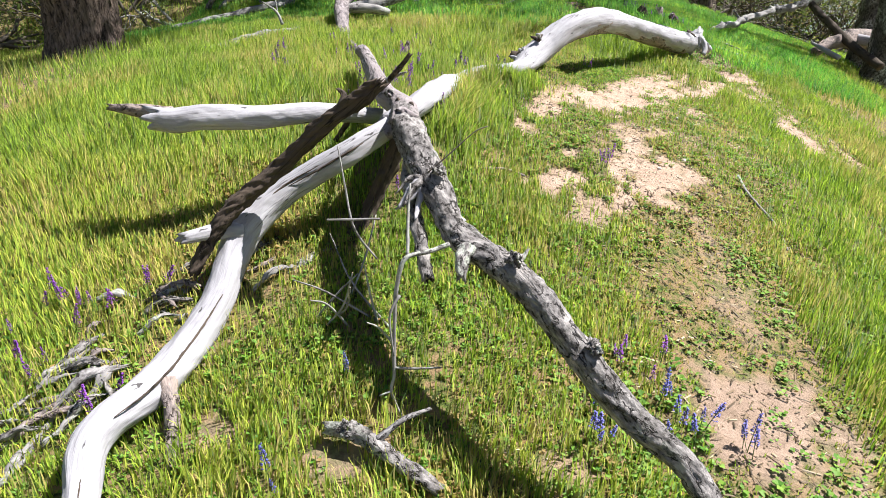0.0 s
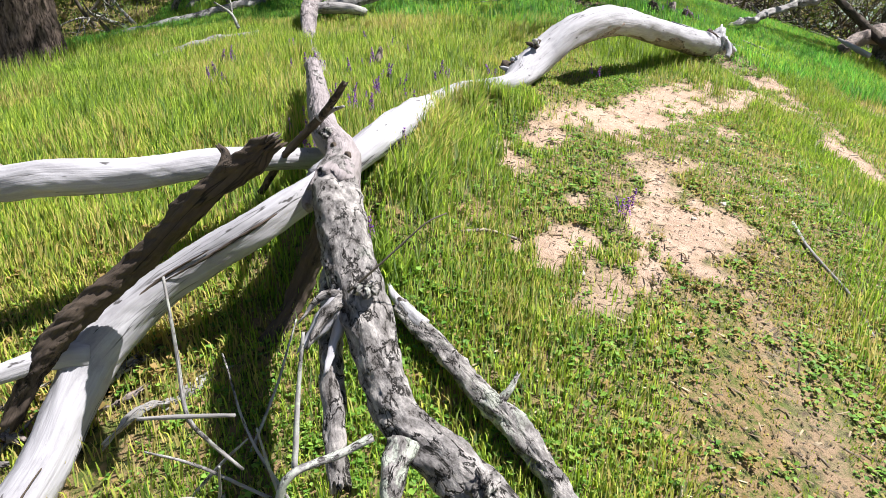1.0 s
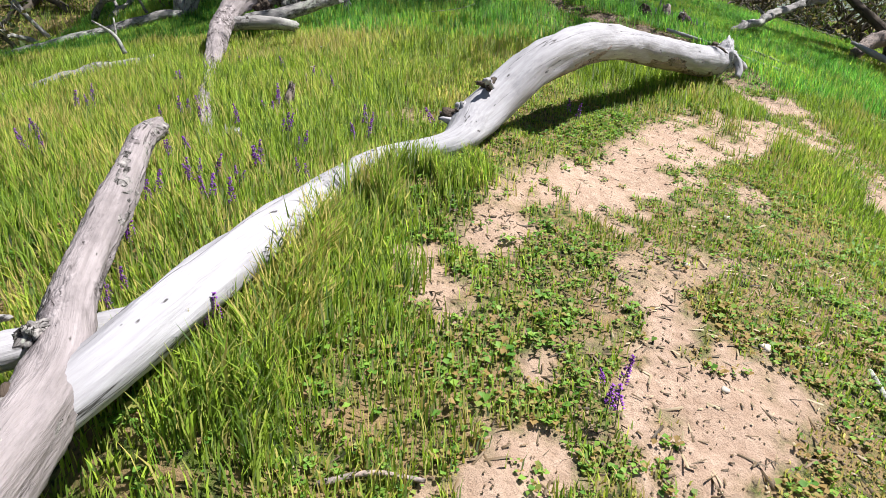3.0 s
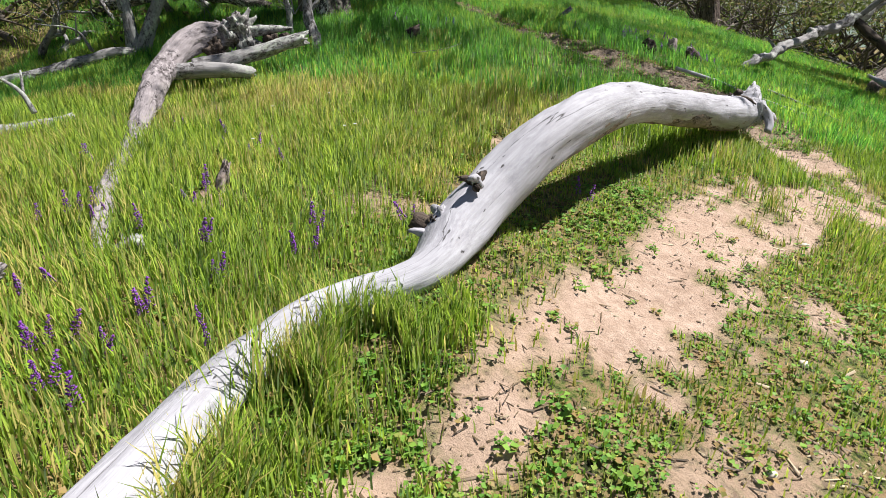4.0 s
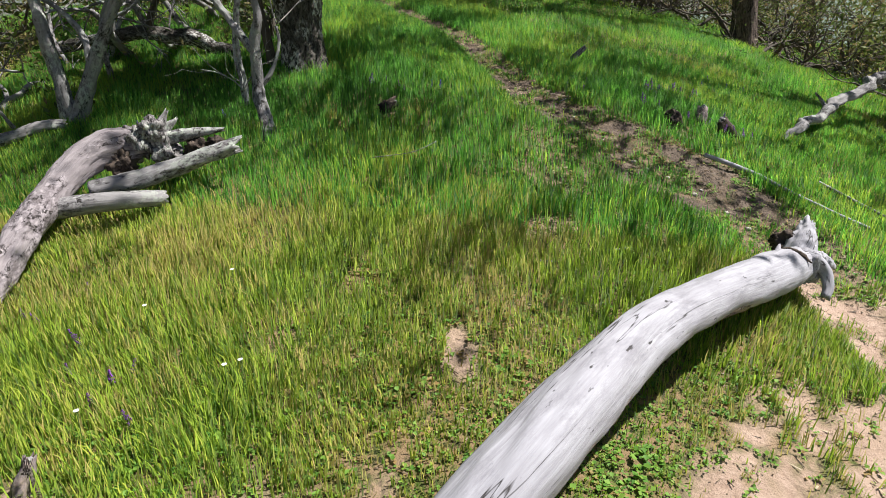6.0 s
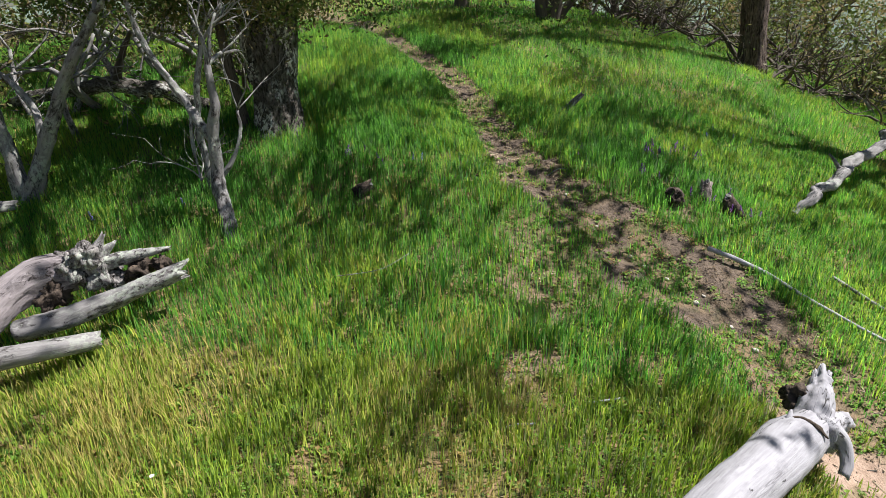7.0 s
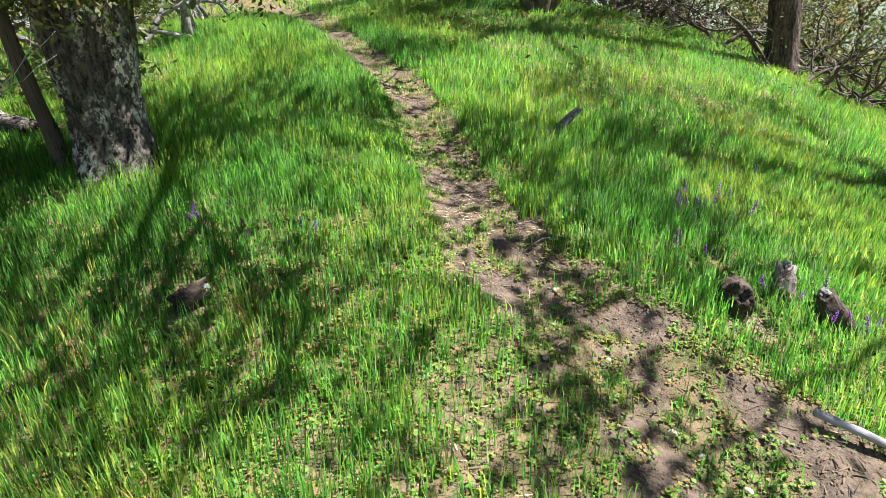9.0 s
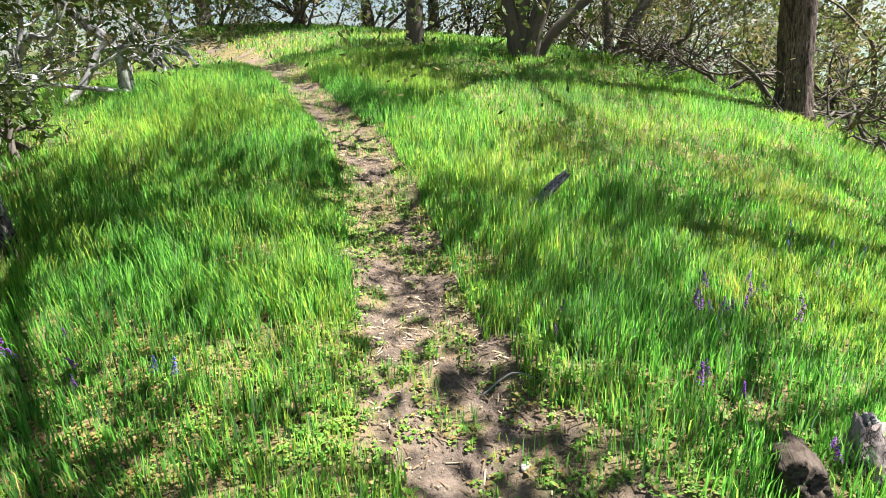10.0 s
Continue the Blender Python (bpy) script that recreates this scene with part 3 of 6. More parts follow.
def leaning_log():
    t = thing("fallen_log", None, "long silver-white barkless log leaning down the bank with cracks", "log")
    body = limb("trunk", [(-0.30, 3.26, 1.16, 0.060), (-0.51, 3.06, 1.04, 0.074), (-0.82, 2.95, 0.86, 0.074), (-1.03, 2.79, 0.68, 0.090), (-1.08, 2.63, 0.54, 0.083), (-1.09, 2.44, 0.41, 0.081), (-1.14, 2.20, 0.30, 0.082), (-1.20, 1.97, 0.23, 0.082), (-1.29, 1.78, 0.20, 0.077), (-1.30, 1.65, 0.16, 0.072), (-1.23, 1.46, 0.08, 0.060), (-1.18, 1.18, -0.03, 0.055)],
         SILVER, t, sides=40, step=0.02, rough=0.17, seed=21, grit=0.003, jag=(0.04, 0.06))
    crack([(-1.09, 2.44, 0.41, 0.081), (-1.14, 2.20, 0.30, 0.082), (-1.20, 1.97, 0.23, 0.082), (-1.29, 1.78, 0.20, 0.077)], (0.5, -0.75, 0.6), body, 24)
    crack([(-0.42, 3.14, 1.09, 0.068), (-0.51, 3.06, 1.04, 0.074), (-0.66, 3.0, 0.95, 0.074), (-0.82, 2.95, 0.86, 0.074)], (0.3, -0.9, 0.5), body, 25)
    crack([(-0.66, 3.0, 0.95, 0.074), (-0.82, 2.95, 0.86, 0.074), (-0.95, 2.87, 0.76, 0.082), (-1.03, 2.79, 0.68, 0.09), (-1.07, 2.68, 0.58, 0.085)], (0.1, -0.8, 0.8), body, 26)
    crack([(-1.30, 1.65, 0.16, 0.072), (-1.27, 1.56, 0.12, 0.066), (-1.23, 1.46, 0.08, 0.06)], (0.4, -0.5, 0.9), body, 27)
    limb("stub", [(-1.04, 2.71, 0.68, 0.05), (-1.13, 2.64, 0.71, 0.04), (-1.24, 2.50, 0.72, 0.028)], SILVER, body, sides=18, step=0.02, rough=0.25, seed=22, jag=(0, 0.05))
    limb("stub", [(-1.14, 1.98, 0.27, 0.035), (-1.08, 1.86, 0.17, 0.028), (-1.04, 1.74, 0.08, 0.024), (-1.02, 1.68, 0.03, 0.022)], PINK_BARK, body, "torn reddish branch stub", sides=18, step=0.012, rough=0.4, grit=0.006, seed=23, jag=(0, 0.03))
    return t


def broken_log():
    t = thing("fallen_log", None, "silver-white log with a splintered broken end raised over the grass", "log")
    body = limb("trunk", [(-0.32, 3.96, 1.12, 0.061), (-0.52, 3.77, 1.16, 0.056), (-0.76, 3.48, 1.21, 0.060), (-1.05, 3.21, 1.21, 0.069), (-1.30, 3.11, 1.22, 0.071), (-1.46, 3.07, 1.20, 0.069), (-1.57, 3.07, 1.21, 0.060)],
         SILVER, t, sides=40, step=0.02, rough=0.14, seed=31, grit=0.003, jag=(0, 0.12))
    limb("splinter", [(-1.5, 3.10, 1.22, 0.05), (-1.68, 3.10, 1.25, 0.035), (-1.82, 3.09, 1.27, 0.018)], PINK_BARK, body, "torn reddish splinter", sides=16, step=0.015, rough=0.4, seed=32, jag=(0, 0.06))
    return t


def bark_trunk():
    t = thing("fallen_tree", None, "grey fallen tree with flaking bark bridging over a log", "fallen tree")
    body = limb("trunk", [(-0.72, 5.06, 1.55, 0.046), (-0.67, 4.83, 1.55, 0.046), (-0.53, 4.31, 1.42, 0.056), (-0.40, 3.79, 1.30, 0.054), (-0.24, 3.42, 1.24, 0.066), (-0.20, 3.04, 1.21, 0.087), (-0.12, 2.73, 1.12, 0.086), (-0.03, 2.49, 1.01, 0.070), (0.09, 2.21, 0.84, 0.057), (0.24, 2.06, 0.80, 0.060), (0.37, 1.92, 0.73, 0.060), (0.47, 1.76, 0.64, 0.054), (0.56, 1.65, 0.54, 0.054), (0.70, 1.55, 0.41, 0.051), (0.85, 1.47, 0.30, 0.046), (0.96, 1.33, 0.16, 0.043), (1.15, 1.13, 0.00, 0.043)],
         GREY_BARK, t, sides=64, step=0.014, rough=0.18, ripple=0.008, grit=0.009, seed=41, jag=(0.05, 0.05))
    for i, (x, y, z, r) in enumerate([(-0.33, 3.55, 1.325, 0.05), (-0.2, 3.05, 1.24, 0.06), (0.0, 2.42, 1.09, 0.05), (0.3, 1.95, 0.85, 0.05), (0.55, 1.67, 0.64, 0.045)]):
        gnarl("bark_flake", (x, y, z), r, GREY_BARK, body, 30 + i, "loose curling bark", (0.9, 1.3, 0.8))
    limb("stub", [(0.12, 2.10, 0.84, 0.04), (0.10, 2.03, 0.80, 0.028), (0.095, 1.98, 0.76, 0.018)], GREY_BARK, body, sides=24, step=0.012, rough=0.45, ripple=0.006, grit=0.008, seed=42, jag=(0, 0.05))
    gnarl("knot", (-0.055, 2.52, 1.02), 0.075, GREY_BARK, body, 43, "torn knot with a hollow underneath", (0.9, 1.2, 1.0))
    for k, (x, y, z, w) in enumerate([(-0.175, 2.36, 0.93, 0.026), (-0.15, 2.33, 0.955, 0.018), (-0.10, 2.30, 0.90, 0.014), (-0.19, 2.42, 0.985, 0.012)]):
        limb("bark_flake", [(-0.05, 2.52 - 0.02 * k, 1.04, w * 1.2), ((x - 0.07) / 2, (y + 2.5) / 2, z + 0.055, w), (x, y, z, w * 0.3)], (SILVER, GREY_BARK)[k % 2], body, "torn hanging strip of wood", sides=14, step=0.01, rough=0.6, grit=0.005, seed=142 + k, jag=(0, 0.04))
    limb("bare_end", [(-0.195, 2.98, 1.203, 0.093), (-0.235, 3.42, 1.245, 0.073), (-0.39, 3.79, 1.305, 0.062), (-0.53, 4.31, 1.425, 0.061), (-0.60, 4.58, 1.49, 0.055), (-0.67, 4.83, 1.552, 0.051), (-0.735, 5.1, 1.555, 0.046)], FIBRE, body, "pinkish fibrous barkless end of the trunk", sides=40, step=0.015, rough=0.22, grit=0.007, seed=149, jag=(0.12, 0.05))
    # raised dark bits; the shade of knot holes is put into their colour
    for k, (x, y, z) in enumerate([(-0.17, 3.18, 1.305), (-0.26, 3.36, 1.31), (-0.30, 3.62, 1.33), (-0.47, 4.08, 1.43)]):
        limb("knot", [(x - 0.012, y + 0.02, z - 0.012, 0.008), (x, y, z - 0.004, 0.012), (x + 0.008, y - 0.02, z - 0.014, 0.007)], CHAR, body, "small dark knot coloured as a shaded hole", sides=10, step=0.008, rough=0.5, seed=160 + k)
    limb("stub", [(0.92, 1.36, 0.22, 0.045), (0.92, 1.31, 0.28, 0.04), (0.92, 1.28, 0.30, 0.03)], CHAR, body, "dark sawn knot", sides=14, step=0.015, rough=0.3, seed=44)
    limb("stub", [(-0.16, 2.8, 1.02, 0.04), (-0.12, 2.45, 0.9, 0.035), (-0.07, 2.2, 0.78, 0.03), (-0.04, 2.1, 0.70, 0.026)], GREY_BARK, body, "grey splintered branch underneath", sides=24, step=0.012, rough=0.45, grit=0.01, ripple=0.006, seed=45, jag=(0, 0.04))
    return t


def dark_branch():
    t = thing("broken_branch", None, "dark brown broken branch leaning across the logs", "branch")
    limb("stem", [(-0.30, 2.64, 1.43, 0.026), (-0.37, 2.67, 1.38, 0.040), (-0.46, 2.69, 1.32, 0.043), (-0.58, 2.71, 1.23, 0.045), (-0.76, 2.76, 1.07, 0.045), (-0.94, 2.72, 0.92, 0.045), (-1.11, 2.63, 0.75, 0.042), (-1.24, 2.56, 0.52, 0.036)],
         CHAR, t, sides=36, step=0.012, rough=0.4, ripple=0.012, grit=0.012, wobble=0.02, seed=51, jag=(0.12, 0.05))
    limb("splinter", [(-0.28, 2.63, 1.46, 0.012), (-0.36, 2.68, 1.41, 0.024), (-0.52, 2.73, 1.29, 0.02), (-0.64, 2.76, 1.21, 0.01)], PINK_BARK, t, "torn brown edge of the break", sides=16, step=0.012, rough=0.6, ripple=0.01, wobble=0.03, seed=52, jag=(0.06, 0.05))
    limb("stub", [(-0.46, 2.70, 1.33, 0.028), (-0.47, 2.75, 1.38, 0.016), (-0.50, 2.78, 1.40, 0.008)], CHAR, t, sides=12, step=0.01, rough=0.5, seed=55, jag=(0, 0.03))
    u = thing("broken_branch", None, "slim dark dead branch propped against the white log", "branch")
    limb("stem", [(-0.18, 3.25, 1.56, 0.013), (-0.25, 3.33, 1.48, 0.015), (-0.33, 3.43, 1.40, 0.018), (-0.45, 3.55, 1.30, 0.018), (-0.58, 3.66, 1.18, 0.018), (-0.72, 3.72, 1.0, 0.018)], CHAR, u, sides=14, step=0.02, rough=0.35, ripple=0.003, seed=53, jag=(0.03, 0))
    limb("stub", [(-0.33, 3.42, 1.41, 0.018), (-0.27, 3.40, 1.44, 0.010), (-0.21, 3.37, 1.46, 0.005)], DEAD_TWIG, u, "pale broken side stub", sides=10, step=0.01, rough=0.4, seed=54)
    return t


def small_branch():
    t = thing("fallen_branch", None, "pale lichen-spotted branch lying in the grass", "branch")
    limb("stem", [(0.02, 3.06, 0.72, 0.03), (0.10, 3.0, 0.66, 0.04), (0.22, 2.88, 0.60, 0.042), (0.34, 2.73, 0.54, 0.042), (0.48, 2.58, 0.44, 0.044), (0.62, 2.38, 0.33, 0.04), (0.78, 2.1, 0.20, 0.036), (0.86, 1.85, 0.12, 0.03)],
         GREY_BARK, t, sides=36, step=0.012, rough=0.5, ripple=0.010, grit=0.012, wobble=0.05, seed=61, jag=(0.06, 0.03))
    limb("splinter", [(0.12, 2.98, 0.665, 0.03), (0.05, 3.04, 0.70, 0.024), (0.0, 3.09, 0.74, 0.014), (-0.02, 3.13, 0.76, 0.005)], SILVER, t, "pale splintered broken end", sides=16, step=0.01, rough=0.5, grit=0.006, seed=62, jag=(0.03, 0.05))
    limb("stub", [(0.40, 2.66, 0.53, 0.02), (0.44, 2.69, 0.57, 0.014), (0.47, 2.73, 0.60, 0.007)], GREY_BARK, t, sides=12, step=0.01, rough=0.4, seed=63, jag=(0, 0.03))
    return t


def root_log():
    t = thing("fallen_log", None, "grey fibrous fallen tree with peeling bark and an upturned root end", "log")
    body = limb("trunk", [(-0.76, 5.70, 1.36, 0.046), (-0.86, 5.97, 1.49, 0.044), (-0.95, 6.21, 1.565, 0.040), (-1.10, 6.67, 1.63, 0.046), (-1.21, 7.06, 1.71, 0.060), (-1.32, 7.49, 1.85, 0.080), (-1.40, 7.92, 2.02, 0.095), (-1.45, 8.31, 2.16, 0.095), (-1.42, 8.58, 2.28, 0.107), (-1.31, 8.75, 2.35, 0.120), (-1.17, 8.85, 2.35, 0.125)],
         FIBRE, t, sides=52, step=0.02, rough=0.24, ripple=0.008, grit=0.012, seed=71, jag=(0.06, 0.1))
    for i, (x, y, z, r, m) in enumerate([(-1.12, 8.85, 2.38, 0.19, GREY_BARK), (-0.98, 8.90, 2.30, 0.17, GREY_BARK), (-1.02, 8.84, 2.46, 0.13, GREY_BARK), (-0.78, 8.98, 2.30, 0.13, CHAR), (-0.64, 9.02, 2.32, 0.10, CHAR), (-1.22, 8.72, 2.24, 0.14, CHAR)]):
        gnarl("root", (x, y, z), r, m, t, 72 + i, "gnarled grey root wood" if m is GREY_BARK else "dark rotted root wood")
    for i, (ex, ey, ez) in enumerate([(-0.93, 8.92, 2.58), (-1.06, 8.86, 2.53), (-0.60, 9.06, 2.42), (-0.88, 8.94, 2.52)]):
        limb("root", [(-1.02, 8.86, 2.38, 0.06), ((ex - 1.02) / 2, (ey + 8.86) / 2, (ez + 2.4) / 2, 0.04), (ex, ey, ez, 0.014)], DEAD_TWIG, t, "splintered grey root", sides=14, step=0.012, rough=0.5, grit=0.006, seed=82 + i, jag=(0, 0.05))
    limb("branch", [(-1.34, 8.5, 2.10, 0.07), (-1.1, 8.58, 2.14, 0.068), (-0.85, 8.70, 2.21, 0.066), (-0.45, 8.90, 2.33, 0.055)], DEAD_TWIG, t, sides=30, step=0.02, rough=0.25, grit=0.006, ripple=0.004, seed=80, jag=(0, 0.14))
    limb("branch", [(-1.42, 8.15, 2.06, 0.06), (-1.22, 8.24, 2.08, 0.066), (-1.0, 8.36, 2.07, 0.060), (-0.84, 8.50, 2.04, 0.052)], DEAD_TWIG, t, sides=24, step=0.02, rough=0.16, seed=81, jag=(0, 0.04))
    return t


def grass_log(pts, label, seed, twigs=()):
    t = thing("fallen_log", None, label, "log")
    limb("trunk", [(x, y, on(x, y, u), r) for x, y, u, r in pts], DEAD_TWIG, t, sides=24, step=0.03, rough=0.3, wobble=0.06, grit=0.006, seed=seed, jag=(0.05, 0.08))
    for i, tw in enumerate(twigs):
        limb("twig", [(x, y, on(x, y, u), r) for x, y, u, r in tw], DEAD_TWIG, t, sides=8, step=0.03, rough=0.2, wobble=0.03, seed=seed + 2 + i)
    return t


def dark_snag():
    t = thing("dead_branch", None, "dark rotted branch propped under the crossing logs", "branch")
    limb("stem", [(-0.26, 3.20, 1.10, 0.04), (-0.30, 3.17, 0.98, 0.046), (-0.36, 3.13, 0.84, 0.042), (-0.42, 3.08, 0.70, 0.04), (-0.52, 2.95, 0.50, 0.045)], CHAR, t, sides=30, step=0.012, rough=0.5, ripple=0.012, grit=0.014, wobble=0.05, seed=471, jag=(0.05, 0.05))
    return t


arched_log()
dark_snag()
leaning_log()
broken_log()
bark_trunk()
dark_branch()
small_branch()
root_log()
grass_log([(-3.1, 6.55, -0.02, 0.03), (-2.6, 6.95, 0.03, 0.04), (-2.15, 7.35, 0.07, 0.045), (-1.9, 7.55, 0.05, 0.04)], "half-hidden grey log lying in tall grass", 91,
          [[(-2.05, 7.4, 0.15, 0.02), (-2.12, 7.42, 0.30, 0.015), (-2.3, 7.45, 0.42, 0.008)], [(-2.12, 7.42, 0.28, 0.012), (-2.15, 7.5, 0.42, 0.006)]])
grass_log([(-4.9, 9.0, 0.0, 0.045), (-4.2, 9.5, 0.05, 0.055), (-3.4, 10.2, 0.12, 0.06), (-2.9, 10.6, 0.10, 0.05)], "grey fallen branch lying under the dead shrubs", 95,
          [[(-3.2, 10.3, 0.2, 0.02), (-3.3, 10.2, 0.45, 0.014), (-3.6, 10.0, 0.6, 0.006)], [(-3.3, 10.2, 0.4, 0.012), (-3.2, 10.1, 0.6, 0.006)]])

fallen_bough = thing("fallen_log", None, "dark dead bough lying in the shade of the oak", "log")
limb("trunk", [(-4.7, 13.2, on(-4.7, 13.2, 0.08), 0.08), (-3.8, 12.95, on(-3.8, 12.95, 0.26), 0.09), (-3.07, 12.9, on(-3.07, 12.9, 0.30), 0.10), (-2.46, 12.9, on(-2.46, 12.9, 0.22), 0.105), (-1.8, 12.75, on(-1.8, 12.75, 0.07), 0.09)], OAK_BARK, fallen_bough, sides=26, step=0.04, rough=0.3, wobble=0.1, ripple=0.012, seed=97, jag=(0.1, 0.1))
limb("branch", [(-3.0, 12.88, on(-3.07, 12.9, 0.34), 0.05), (-2.85, 12.8, on(-3.07, 12.9, 0.62), 0.04), (-2.6, 12.75, on(-3.07, 12.9, 0.95), 0.025)], TWIG_DARK, fallen_bough, sides=14, step=0.03, rough=0.25, wobble=0.05, seed=98)


# ---- trees and shrubs ----
def grow(start, way, length, radius, depth, rnd, spread=0.6, lift=0.15, wander=0.25, forks=(2, 3)):
    """A branching crown: rows for tube_arrays by depth, and the tips where leaves sit."""
    rows, tips = [], []
    p, d = np.array(start, float), np.array(way, float)
    d /= np.linalg.norm(d)
    n = 4
    pts = [(*p, radius)]
    for i in range(n):
        d = d + wander * (rnd.random(3) - 0.5) + np.array([0, 0, lift * 0.25])
        d /= np.linalg.norm(d)
        p = p + d * length / n
        pts.append((*p, radius * (1 - 0.45 * (i + 1) / n)))
    rows.append((depth, pts))
    if depth <= 0:
        tips.extend([pts[-1][:3], pts[-2][:3], pts[-3][:3]])
        return rows, tips
    for _ in range(rnd.integers(forks[0], forks[1] + 1)):
        k = rnd.integers(2, n + 1)
        side = rnd.normal(size=3)
        side -= d * (side @ d)
        side /= np.linalg.norm(side) + 1e-6
        w = d + side * spread * (0.6 + 0.8 * rnd.random()) + np.array([0, 0, lift])
        r, t = grow(pts[k][:3], w, length * (0.6 + 0.25 * rnd.random()), pts[k][3] * 0.72, depth - 1, rnd, spread, lift, wander, forks)
        rows += r
        tips += t
    return rows, tips


def leaf_cloud(name, tips, count, reach, size, mat, parent, rnd, label="", droop=0.0):
    """Many small leaves round the twig tips."""
    tips = np.array(tips, float)
    c = tips[rnd.integers(0, len(tips), count)] + rnd.normal(size=(count, 3)) * reach
    c[:, 2] -= droop * rnd.random(count)
    a = rnd.normal(size=(count, 3))
    a /= np.linalg.norm(a, axis=1)[:, None]
    b = np.cross(a, rnd.normal(size=(count, 3)))
    b /= np.linalg.norm(b, axis=1)[:, None]
    s = size * (0.6 + 0.8 * rnd.random(count))[:, None]
    v = np.stack([c - a * s, c + b * s * 0.45, c + a * s, c - b * s * 0.45], 1).reshape(-1, 3)
    k = np.arange(count) * 4
    me = tri_mesh(name, v, np.vstack([np.stack([k, k + 1, k + 2], 1), np.stack([k, k + 2, k + 3], 1)]))
    return tagged(finish(name, me, mat, parent, label, smooth=False), kind="stuff")


def limbs_of(parent, rows, mat, rnd, min_part=2, step=0.12, sides=(5, 6, 8, 10)):
    """Thick limbs become parts of their own, thin ones one mesh of twigs."""
    fine = []
    for i, (depth, pts) in enumerate(rows):
        kw = dict(sides=sides[min(depth, len(sides) - 1)], step=step, rough=0.15, seed=int(rnd.integers(1, 900)))
        if depth >= min_part:
            limb("limb", pts, mat, parent, **kw)
        else:
            fine.append(tube_arrays(pts, **kw))
    if fine:
        tagged(finish("twig_tangle", wood_mesh("twig_tangle", fine), mat, parent), kind="stuff")


def big_tree(x, y, radius, height, label, bark, leaf, seed, lean=(0, 0), crown_from=0.45, leaves=9000, limbs_n=6, reach=3.0, leaf_size=0.07, ripple=0.03, flare=1.35, spread_leaf=0.3):
    rnd = np.random.default_rng(seed)
    z = on(x, y, -0.15)
    t = thing("tree", None, label, "tree", "trees on the hillside")
    hs = np.array([0, 0.04, 0.12, 0.3, 0.55, 0.8, 1.0])
    rs = np.array([flare, 1.12, 1.0, 0.93, 0.75, 0.5, 0.2])
    pts = [(x + lean[0] * h * height, y + lean[1] * h * height, z + h * height, radius * r) for h, r in zip(hs, rs)]
    limb("trunk", pts, bark, t, sides=64 if ripple > 0.02 else 20, step=0.06 if ripple > 0.02 else 0.2, rough=0.14, ripple=ripple, grit=0.5 * ripple, seed=seed)
    rows, tips = [], []
    for i in range(limbs_n):
        h = crown_from + (0.95 - crown_from) * (i + 0.5) / limbs_n
        a = i * 2.4 + rnd.random()
        r, tp = grow((x + lean[0] * h * height, y + lean[1] * h * height, z + h * height), (math.cos(a), math.sin(a), 0.35), reach * (1.1 - 0.5 * h), radius * 0.35, 2, rnd, 0.7, 0.1, 0.4)
        rows += r
        tips += tp
    limbs_of(t, rows, bark, rnd)
    if leaves:
        leaf_cloud("crown", tips, leaves, spread_leaf, leaf_size, leaf, t, rnd)
    return t


